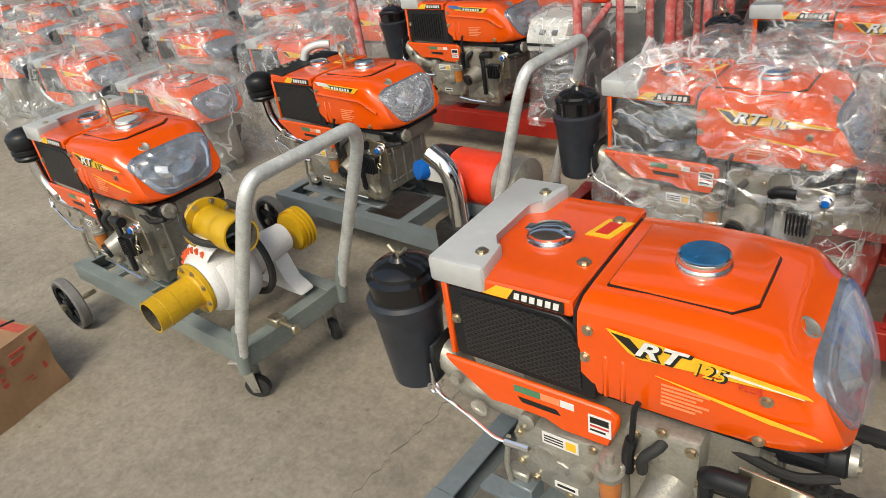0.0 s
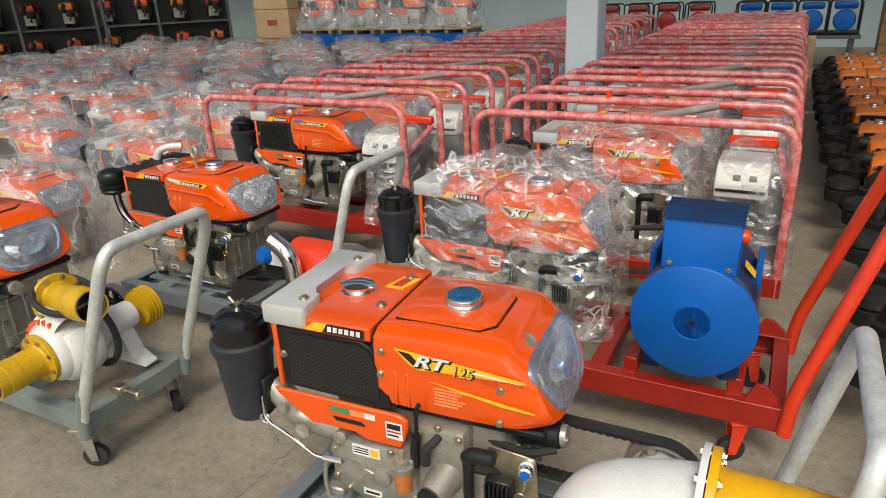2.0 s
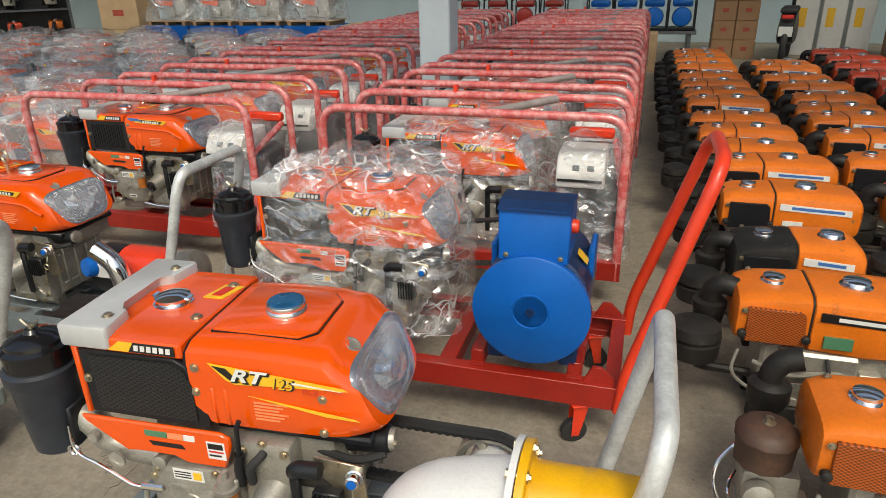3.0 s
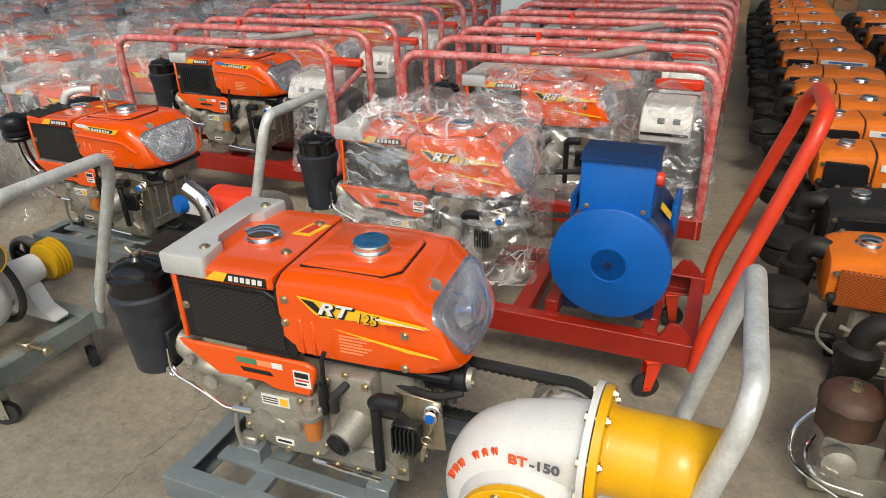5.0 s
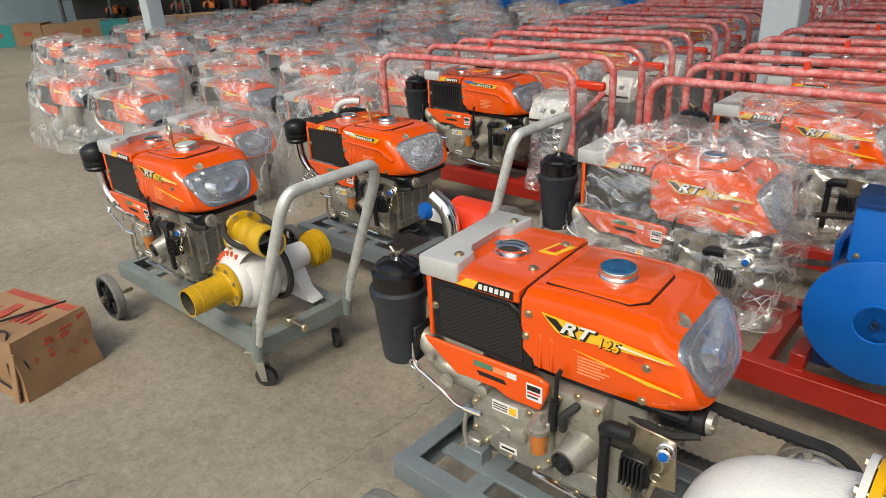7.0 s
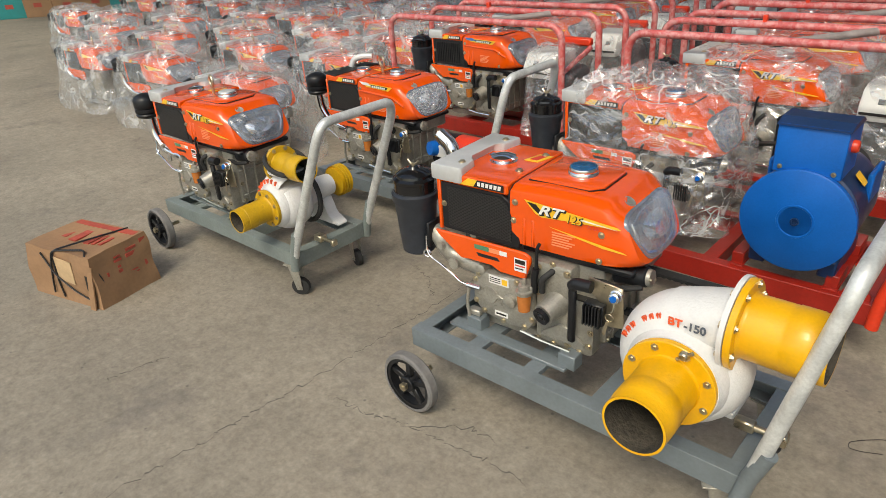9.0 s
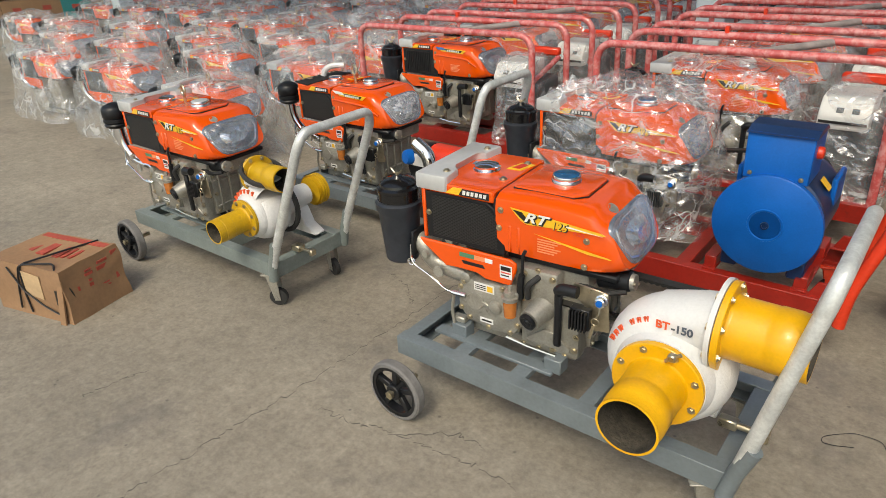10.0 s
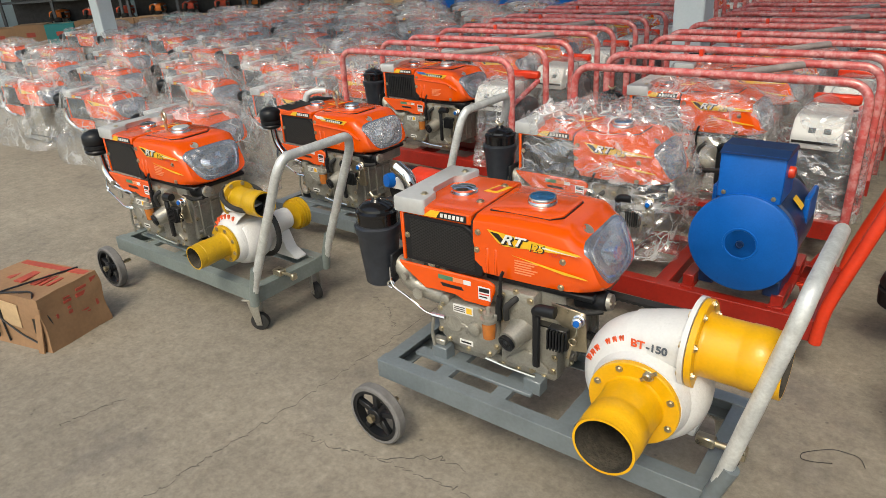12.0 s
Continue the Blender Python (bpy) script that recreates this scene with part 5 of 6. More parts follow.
def red_cart(m):
    """Red channel-steel cart, x along its length from its near end, y across."""
    c = thing("generator_cart", m, "red painted channel-steel generator cart with tall handle", "cart", "carts")
    L, W, z, h = 1.62, 0.52, 0.20, 0.085
    part("side_rail", channel(B(), (0, 0, z), (L, 0, z), h=h), RED, c)
    part("side_rail", channel(B(), (0, W, z), (L, W, z), h=h, side=-1), RED, c)
    part("end_rail", channel(B(), (0, 0.006, z - 0.004), (0, W - 0.006, z - 0.004), h=h, side=-1), RED, c)
    part("end_rail", channel(B(), (L, 0.006, z - 0.004), (L, W - 0.006, z - 0.004), h=h, side=1), RED, c)
    for x in (0.35, 0.75, 1.02):
        part("cross_member", box(B(), (x, W / 2, z - 0.01), (0.06, W - 0.014, 0.06), 0.003), RED, c)
    for x in (1.14, 1.47):
        bm = B()
        box(bm, (x, 0.10, z + 0.07), (0.045, 0.12, 0.05), 0.003)
        box(bm, (x, 0.40, z + 0.07), (0.045, 0.12, 0.05), 0.003)
        box(bm, (x, 0.25, z + 0.047), (0.05, 0.46, 0.008), 0.001)
        part("mounting_bracket", bm, RED, c)
    for y in (0.02, W - 0.035):
        part("gusset", prism(B(), [(1.50, z + 0.04), (1.60, z + 0.04), (1.60, z + 0.06), (1.56, z + 0.10), (1.53, z + 0.10)], y, y + 0.015, 0.002), RED, c)
    castor(c, (L - 0.12, 0.03, 0), z - h / 2, 205, 0.044, RED_BRIGHT)
    castor(c, (L - 0.12, W - 0.03, 0), z - h / 2, 20, 0.044, RED_BRIGHT)
    spoked_wheel(c, (0.14, -0.05, 0.112))
    spoked_wheel(c, (0.14, W + 0.05, 0.112))
    bm = B()
    tube(bm, [(L + 0.005, -0.005, z - 0.04), (L + 0.015, -0.005, z + 0.10), (L + 0.205, 0.06, 0.935), (L + 0.225, 0.12, 0.99), (L + 0.225, W - 0.12, 0.99), (L + 0.205, W - 0.06, 0.935), (L + 0.015, W + 0.005, z + 0.10), (L + 0.005, W + 0.005, z - 0.04)], 0.022, 14, 0.10, 7)
    part("handle", bm, RED_BRIGHT, c, "bright red tube push handle")


red_cart(uv(-0.78, 2.04, 0, 0))
blue_generator(uv(0.545, 2.03, 0.49, 0))
engine(uv(-0.27, 2.355, 0.245, 0), "orange diesel engine under clear film on a red cart", plus=True)
film_cover("film_cover", uv(-0.145, 2.355, 0.16, 0), 0.40, 0.235, 0.13, 0.69, "crumpled clear plastic film over an orange engine", 4, FILM, 0.20, (110, 44))
for y in (0.10, 0.118):
    belt(uv(-0.15, 2.55, 0, 0), "black rubber drive belt between engine and alternator", (0.0, 0.40), (0.69, 0.49), 0.09, 0.10, y)

# ---- carton on the floor ----
def carton(m):
    c = thing("carton", m, "crushed brown cardboard carton with red print and black straps", "carton")
    L, W, H = 0.47, 0.31, 0.26
    bm = B()
    bmesh.ops.create_cube(bm, size=1)
    bmesh.ops.subdivide_edges(bm, edges=bm.edges[:], cuts=9, use_grid_fill=True)
    for v in bm.verts:
        x, y, z = v.co
        n = noise.noise(Vector((x * 3, y * 3, z * 3)))
        sq = 1 - 0.05 * (z - 0.5) - 0.05 * max(0, z)
        v.co = Vector((x * L * sq, y * W * sq, (z + 0.5) * H))
        v.co += Vector((n, noise.noise(Vector((y * 4, x * 3, z * 2))), 0)) * 0.012
        if z > 0.45:
            v.co.z -= 0.018 * math.cos(x * 3) * math.cos(y * 3) * 0.8 + 0.006 * n
        v.co.z = max(v.co.z, 0.0)
    part("box_body", bm, CARD, c, smooth=30)

    def pr(name, c3, s, rot=(0, 0, 0), mt=CARD_RED):
        part(name, box(B(), c3, s, 0, rot=rot), mt, c, smooth=0)

    x1 = L / 2 * 1.012
    pr("print_band", (x1 - 0.004, W / 2 - 0.025, 0.13), (0.004, 0.035, 0.22))
    pr("print_band", (0.0, W / 2 - 0.03, H - 0.004), (L * 0.9, 0.035, 0.006))
    for i, (y, z, w, h) in enumerate(((-0.02, 0.07, 0.05, 0.06), (-0.02, 0.135, 0.02, 0.05), (-0.02, 0.19, 0.04, 0.04), (0.06, 0.19, 0.07, 0.06), (0.05, 0.09, 0.05, 0.04), (-0.085, 0.10, 0.012, 0.10))):
        pr("print_bar", (x1 - 0.004, y, z), (0.004, w, h * 0.3))
        pr("print_bar", (x1 - 0.004, y, z + h * 0.45), (0.004, w * 0.8, h * 0.2))
    for x, w in ((0.13, 0.018), (0.09, 0.018), (0.05, 0.035), (-0.05, 0.05), (-0.13, 0.035)):
        pr("print_bar", (x, 0.02, H - 0.010), (w, 0.12 - abs(x) * 0.3, 0.006))
    # torn corner, its shaded hollow painted as a black patch, and flap
    part("torn_hole", prism(B(), [(0.165, 0.09), (0.195, 0.08), (0.205, 0.13), (0.20, 0.205), (0.18, 0.20), (0.172, 0.14)], -W / 2 * 1.03 - 0.002, -W / 2), DECAL_K, c, smooth=0)
    part("loose_flap", box(B(), (0.205, -W / 2 - 0.012, 0.10), (0.035, 0.008, 0.24), 0.001, rot=(-6, 8, 0)), CARD, c, smooth=0)
    part("packing_tape", box(B(), (0.03, -W / 2 * 1.0 - 0.004, 0.165), (0.12, 0.004, 0.12), 0.001, rot=(0, 6, 0)), CARD_PALE, c, smooth=0)
    for i, pts in enumerate((((-0.02, -W / 2 - 0.012, 0.02), (-0.03, -W / 2 - 0.010, 0.12), (-0.02, -W / 2 - 0.004, H), (0.06, 0.0, H + 0.004), (0.12, W / 2, H)),
                             ((-0.09, -W / 2 - 0.012, 0.03), (-0.06, -W / 2 - 0.012, 0.14), (-0.02, -W / 2 - 0.006, H + 0.002), (0.14, -0.10, H + 0.004), (0.20, -0.15, H - 0.004), (0.235, -0.12, 0.15), (0.235, -0.11, 0.02)),
                             ((-0.10, -W / 2 - 0.012, 0.24), (-0.03, -W / 2 - 0.012, 0.13), (0.08, -W / 2 - 0.012, 0.07), (0.2, -W / 2 - 0.008, 0.03)))):
        part("strap", tube(B(), pts, 0.0045, 6, 0.03), STRAP, c)


carton(uv(-2.165, 0.62, 0, 14))


# ---- red framed generator sets in two columns ----
def generator_set(m, label, bare=False):
    """Framed generator: base frame, two hoops, engine, control head. x along its length, origin mid-length at its near hoop."""
    g = thing("framed_generator", m, label, "generator", "framed generators")
    Lh, dep, top = 0.71, 0.43, 0.905
    bt = 0.021
    for y in (0.0, dep):
        bm = B()
        tube(bm, [(-Lh, y, 0.16), (-Lh, y, top), (Lh, y, top), (Lh, y, 0.16)], bt, 12, 0.11, 7)
        part("hoop", bm, PINK if not bare else RED, g, "red tube hoop wrapped in film")
    part("side_rail", channel(B(), (-Lh - 0.02, -0.02, 0.20), (Lh + 0.02, -0.02, 0.20), h=0.09), RED, g)
    part("side_rail", channel(B(), (-Lh - 0.02, dep + 0.02, 0.20), (Lh + 0.02, dep + 0.02, 0.20), h=0.09, side=-1), RED, g)
    for x in (-0.55, -0.1, 0.35, 0.6):
        part("cross_member", box(B(), (x, dep / 2, 0.21), (0.06, dep + 0.02, 0.06), 0.003), RED, g)
    bm = B()
    tube(bm, [(Lh - 0.01, 0.0, 0.62), (Lh - 0.06, dep, 0.70)], 0.018, 10)
    part("stay", bm, PINK, g)
    bm = B()
    tube(bm, [(0.36, dep, top - 0.005), (0.05, dep - 0.36, top - 0.02)], 0.019, 10)
    part("top_stay", bm, FOAM, g, "foam-wrapped top stay")
    part("stop_tab", box(B(), (-0.16, dep, top + 0.02), (0.022, 0.03, 0.06), 0.003), RED_BRIGHT, g)
    # control head with tilted panel
    bm = B()
    prism(bm, [(0.44, 0.23), (0.70, 0.23), (0.70, 0.60), (0.66, 0.62), (0.48, 0.62), (0.44, 0.58)], 0.10, 0.36, 0.02, 2)
    part("alternator_body", bm, GREYBODY, g, "dark grey alternator housing")
    bm = B()
    prism(bm, [(0.03, 0.575), (0.025, 0.64), (0.075, 0.715), (0.12, 0.725), (0.30, 0.725), (0.30, 0.575)], -0.108, 0.108, 0.012, 2)
    for v in bm.verts:
        v.co = Vector((v.co.y + 0.52, v.co.x, v.co.z))
    cp = part("control_panel", bm, GREYPLAST, g, "pale grey plastic control panel")
    for i, (x, z) in enumerate(((0.50, 0.665), (0.565, 0.665))):
        part("meter", box(B(), (x, 0.0395, z + 0.002), (0.03, 0.006, 0.024), 0.001, rot=(-34, 0, 0)), GREYBODY, cp, smooth=0)
    part("panel_sticker", box(B(), (0.52, 0.0245, 0.612), (0.20, 0.005, 0.012), 0, rot=(-6, 0, 0)), DECAL_K, cp, smooth=0)
    bm = B()
    box(bm, (0.53, 0.47, 0.73), (0.22, 0.05, 0.05), 0.01)
    part("battery_tray", bm, RED_BRIGHT, g)
    return g


g0 = generator_set(uv(0.065, 3.05, 0), "red framed diesel generator set wrapped in clear film")
g1 = generator_set(uv(-1.80, 3.10, 0), "red framed diesel generator set with an unwrapped engine")
engine(uv(-1.91, 3.28, 0.265, 0), "orange diesel engine without film inside a red frame", cap=SILVER, style="fins")
engine(uv(-0.12, 3.27, 0.250, 0), "orange diesel engine under clear film inside a red frame", cap=SILVER)
film_cover("film_cover", uv(-0.02, 3.26, 0.16, 0), 0.44, 0.19, 0.06, 0.66, "clear plastic film draped over a framed engine", 9, FILM, 0.05, (90, 34))
gb = film_cover("film_cover", uv(0.63, 3.24, 0.20, 0), 0.165, 0.19, 0.02, 0.55, "clear plastic bag over a control panel", 12, FILM, 0.14, (60, 26))
film_cover("film_cover", uv(-1.25, 3.28, 0.20, 0), 0.165, 0.19, 0.02, 0.55, "clear plastic bag over a control panel", 13, FILM, 0.05, (60, 26))

# simpler engines for the ranks behind
far_engine = engine(uv(-0.12, 3.27 + 0.735, 0.250, 0), "orange diesel engine under clear film inside a red frame", air="bucket", detail=1, cap=SILVER, group="framed engines")
far_film = film_cover("film_cover", uv(-0.02, 3.26 + 0.735, 0.16, 0), 0.44, 0.19, 0.06, 0.66, "milky plastic film draped over a framed engine", 21, FILM_FAR, 0.05, (56, 22), group="film over framed engines")
far_bag = film_cover("film_cover", uv(0.63, 3.24 + 0.735, 0.20, 0), 0.165, 0.19, 0.02, 0.55, "clear plastic bag over a control panel", 22, FILM_FAR, 0.08, (40, 20), group="film over control panels")
g2 = generator_set(uv(0.065, 3.05 + 0.735, 0), "red framed diesel generator set wrapped in clear film")
rnd = random.Random(11)
for col, (u0, v0, n, first) in enumerate(((0.065, 3.05, 10, 2), (-1.80, 3.10, 10, 1))):
    for k in range(first, n):
        v = v0 + 0.735 * k
        du, yaw = rnd.uniform(-0.02, 0.02), rnd.uniform(-0.8, 0.8)
        copy_thing(g2, uv(u0 + du, v, 0, yaw))
        copy_thing(far_engine, uv(u0 - 0.185 + du, v + 0.22, 0.250, yaw))
        copy_thing(far_film, uv(u0 - 0.085 + du, v + 0.21, 0.16, yaw))
        copy_thing(far_bag, uv(u0 + 0.565 + du, v + 0.19, 0.20, yaw))

# ---- rank of film-wrapped engines on the floor ----
floor_engine = engine(uv(-3.34, 2.29, 0.02, 4), "film-wrapped orange diesel engine standing on the floor", air="round", hook=True, detail=1, cap=SILVER, group="wrapped engines")
bags = [film_cover("film_cover", uv(-3.24, 2.29, 0, 4), 0.50, 0.31, 0.0, 0.65, "loose milky plastic bag over an orange engine", 31 + i, FILM_FAR, pk, (56, 22), group="film bags over engines", taper=0.8, flare=0.13, loose=1.7) for i, pk in enumerate((0.05, 0.12, 0.2))]
spots = [(-4.86, 2.44, 4), (-6.18, 2.44, 2), (-3.27, 3.18, 3), (-4.50, 3.19, -2), (-6.12, 3.18, 3), (-3.35, 3.95, 2), (-4.45, 4.0, 4), (-5.46, 3.72, 0), (-7.32, 3.98, 5), (-8.95, 3.90, 2), (-9.95, 3.78, 4), (-7.50, 3.22, 3), (-6.42, 4.55, 4), (-5.62, 4.64, -2), (-4.5, 4.72, 3), (-3.4, 4.68, 2)]
for r in range(8):
    for q in range(7):
        u = -3.45 - 1.18 * q - (0.4 if r % 2 else 0) + rnd.uniform(-0.08, 0.08)
        spots.append((u, 5.36 + 0.68 * r + 0.03 * (u + 3.5) + rnd.uniform(-0.05, 0.05), rnd.uniform(-4, 9)))
for i, (u, v, yaw) in enumerate(spots):
    copy_thing(floor_engine, uv(u, v, 0.02, yaw))
    if i == 0:
        bags[1].matrix_basis = uv(u + 0.10, v, 0, yaw)
    elif i == 1:
        bags[2].matrix_basis = uv(u + 0.10, v, 0, yaw)
    else:
        copy_thing(bags[i % 3], uv(u + 0.10, v, 0, yaw + (180 if i % 2 else 0)))


# ---- older orange engines in two ranks ----
def old_engine(m, label, group, long=True, paint=None, decal=None, air=True, grille=None, dark=False):
    """Older engine: sloped radiator hood, tank, round caps, two-stage black air cleaner. Origin on the floor, near side -y, length along x."""
    e = thing("old_engine", m, label, "engine", group)
    paint = paint or ORANGE_OLD
    L = 0.32 if long else 0.2
    part("hood", loft(B(), [(-0.27, 0, 0.33, 0.455, 0.115, 6), (-0.262, 0, 0.32, 0.472, 0.128, 6), (-0.22, 0, 0.315, 0.492, 0.135, 6), (-0.05, 0, 0.315, 0.505, 0.138, 6), (-0.045, 0, 0.320, 0.500, 0.134, 6)], 32), BLACK_OLD if dark else paint, e, smooth=35)
    tk = part("fuel_tank", loft(B(), [(-0.043, 0, 0.325, 0.495, 0.130, 6), (-0.036, 0, 0.30, 0.505, 0.140, 6), (0.12, 0, 0.29, 0.508, 0.145, 6), (L - 0.03, 0, 0.295, 0.50, 0.142, 5.5), (L, 0, 0.31, 0.485, 0.132, 5), (L + 0.012, 0, 0.33, 0.465, 0.115, 4.5)], 32), paint, e, smooth=35)
    part("radiator_screen", prism(B(), [(-0.235, 0.455), (-0.075, 0.455), (-0.06, 0.44), (-0.05, 0.33), (-0.235, 0.33)], -0.146, -0.13, 0.003), grille or BLACK, e)
    part("side_stripe", prism(B(), [(-0.02, 0.462), (L - 0.04, 0.448), (L - 0.04, 0.420), (-0.02, 0.432)], -0.1478, -0.140), decal or DECAL_W, e, smooth=0)
    part("stripe_print", prism(B(), [(0.03, 0.452), (L - 0.07, 0.443), (L - 0.07, 0.431), (0.03, 0.439)], -0.1492, -0.1478), DECAL_B if decal is None else DECAL_W, e, smooth=0)
    for x, z, r, n in ((-0.15, 0.495, 0.036, "radiator_cap"), (0.10, 0.504, 0.044, "tank_cap")):
        bm = B()
        lathe(bm, (x, 0.0, z), (0, 0, 1), [(0, r * 1.15), (0.004, r * 1.15), (0.005, r * 0.9), (0.016, r), (0.022, r * 0.95), (0.026, r * 0.6), (0.027, 0.001)], 20)
        part(n, bm, CHROME, e)
    bm = B()
    box(bm, (0.05, 0, 0.19), (0.44, 0.22, 0.25), 0.012)
    box(bm, (0.0, -0.12, 0.26), (0.24, 0.06, 0.10), 0.01)
    part("cylinder_block", bm, ALU, e, smooth=30)
    bm = B()
    box(bm, (0.05, -0.09, 0.035), (0.46, 0.05, 0.07), 0.006)
    box(bm, (0.05, 0.09, 0.035), (0.46, 0.05, 0.07), 0.006)
    part("base_rail", bm, BLACK_OLD, e)
    bm = B()
    tube(bm, [(-0.25, -0.15, 0.30), (-0.27, -0.17, 0.22), (-0.20, -0.17, 0.16), (-0.05, -0.165, 0.14)], 0.006, 8, 0.04)
    tube(bm, [(-0.20, -0.15, 0.26), (-0.10, -0.17, 0.23), (0.02, -0.16, 0.25)], 0.008, 8, 0.03)
    cyl(bm, (-0.06, -0.155, 0.27), (-0.06, -0.175, 0.27), 0.022, 14)
    part("injector_pipe", bm, ALU, e)
    part("hood_seam", loft(B(), [(-0.046, 0, 0.317, 0.503, 0.1365, 6), (-0.040, 0, 0.317, 0.503, 0.1365, 6)], 32), BLACK_OLD, e)
    for x, z in ((-0.245, 0.44), (-0.245, 0.35), (L - 0.03, 0.40)):
        bolt(e, (x, -0.137, z), 0.007)
    for x, y in ((-0.22, 0.09), (-0.08, 0.10), (-0.08, -0.09)):
        bolt(e, (x, y, 0.493), 0.007, (0, 0, 1))
    for x in (-0.246, -0.052):
        part("screen_knob", lathe(B(), (x, -0.14, 0.36), (0, -1, 0), [(0, 0.014), (0.016, 0.014), (0.02, 0.009)], 12), BLACK_OLD, e)
    part("side_plate", prism(B(), [(0.0, 0.38), (0.085, 0.38), (0.085, 0.338), (0.0, 0.338)], -0.150, -0.142), DECAL_G if decal else DECAL_W, e, smooth=0)
    part("governor", box(lathe(B(), (0.06, -0.11, 0.2), (0, -1, 0), [(0, 0.06), (0.05, 0.055), (0.06, 0.02)], 20), (0.16, -0.125, 0.2), (0.08, 0.05, 0.1), 0.01), ALU, e, smooth=30)
    part("throttle_rod", tube(B(), [(-0.10, -0.165, 0.20), (0.05, -0.18, 0.22), (0.20, -0.175, 0.26), (0.26, -0.16, 0.24)], 0.005, 8, 0.04), CHROME, e)
    part("fuel_hose", tube(B(), [(0.02, -0.15, 0.30), (0.03, -0.18, 0.26), (0.0, -0.18, 0.20), (-0.04, -0.16, 0.19)], 0.007, 8, 0.04), RUBBER, e)
    bm = B()
    lathe(bm, (0.16, 0.115, 0.2), (0, 1, 0), [(0, 0.14), (0.01, 0.15), (0.045, 0.15), (0.055, 0.135)], 28)
    part("flywheel", bm, BLACK_OLD, e)
    if air:
        bm = B()
        lathe(bm, (-0.385, -0.09, 0.22), (0, 0, 1), [(0, 0.070), (0.01, 0.085), (0.07, 0.09), (0.075, 0.078), (0.085, 0.078), (0.09, 0.09), (0.125, 0.082), (0.14, 0.05), (0.142, 0.001)], 24)
        ac = part("air_cleaner", bm, BLACK_OLD, e, "dusty black oil-bath air cleaner")
        bm = B()
        lathe(bm, (-0.335, 0.05, 0.29), (0, 0, 1), [(0, 0.05), (0.05, 0.055), (0.06, 0.06), (0.085, 0.06), (0.09, 0.04)], 20)
        tube(bm, [(-0.335, 0.05, 0.37), (-0.335, 0.045, 0.425), (-0.30, 0.03, 0.455), (-0.245, 0.02, 0.44)], 0.036, 12, 0.05)
        part("intake_pot", bm, BLACK_OLD, e)
        part("pot_stay", tube(B(), [(-0.385, -0.09, 0.23), (-0.37, -0.05, 0.16), (-0.18, -0.03, 0.14)], 0.016, 8, 0.04), BLACK_OLD, e)
    return e


o1 = old_engine(uv(1.58, 1.78, 0, 0), "worn orange diesel engine with rusty radiator grille", "old engines", grille=GRILLE_O, decal=DECAL_K, air=False)
rp = thing("air_cleaner_pot", uv(1.23, 1.80, -0.045, 0), "rusty brown oil-bath air cleaner pot with black elbow", "air cleaner")
bm = B()
lathe(bm, (0, 0, 0.25), (0, 0, 1), [(0.03, 0.050), (0.045, 0.076), (0.12, 0.080), (0.128, 0.084), (0.146, 0.078), (0.160, 0.060), (0.166, 0.001)], 10)
part("pot", bm, mat("rusty_brown_enamel", (0.075, 0.042, 0.03), 0.55, 0.1, 0.3, 9, 0.2, 60, dirt=(0.12, 0.06, 0.035), dirt_at=0.6), rp)
bm = B()
lathe(bm, (0.02, 0.16, 0.36), (0, 0, 1), [(0, 0.045), (0.03, 0.058), (0.08, 0.058), (0.09, 0.045), (0.095, 0.036)], 24)
tube(bm, [(0.02, 0.16, 0.45), (0.02, 0.16, 0.48), (0.04, 0.155, 0.52), (0.09, 0.15, 0.535)], 0.034, 14, 0.06)
part("elbow", bm, BLACK_OLD, rp, "black rubber intake elbow")
bm = B()
cyl(bm, (0.03, 0.03, 0.0), (0.02, 0.02, 0.26), 0.016, 12)
tube(bm, [(0.02, 0.02, 0.15), (0.02, 0.16, 0.15), (0.02, 0.16, 0.37)], 0.02, 12, 0.03)
part("stand", bm, BLACK_OLD, rp)
bm = B()
box(bm, (0.03, 0.06, 0.20), (0.15, 0.16, 0.12), 0.015, 2)
lathe(bm, (0.0, -0.03, 0.20), (0, -1, 0.1), [(0, 0.045), (0.03, 0.042), (0.04, 0.02)], 14)
box(bm, (0.05, 0.04, 0.10), (0.20, 0.10, 0.09), 0.012, 2)
part("governor_case", bm, ALU, rp, "greasy cast aluminium governor case")
bm = B()
tube(bm, [(-0.06, 0.0, 0.24), (-0.09, -0.06, 0.22), (-0.05, -0.10, 0.17), (0.06, -0.10, 0.16)], 0.005, 8, 0.04)
tube(bm, [(-0.05, 0.10, 0.26), (-0.11, 0.06, 0.20), (-0.10, 0.0, 0.12), (0.02, -0.06, 0.10)], 0.006, 8, 0.05)
part("fuel_pipe", bm, CHROME, rp)
bolt(rp, (0, 0, 0.415), 0.012, (0, 0, 1), 0.018, "wing_nut")
old_engine(uv(1.46, 2.45, 0, 0), "orange diesel engine with black striped side and mesh grille", "old engines", grille=GRILLE_O, decal=DECAL_K)
old_engine(uv(1.50, 2.98, -0.03, 2), "small engine with black radiator and chipped orange tank", "old engines", long=False, dark=True)
far_old = old_engine(uv(1.50, 3.55, 0, 0), "dusty orange diesel engine with a white side stripe", "old engines")
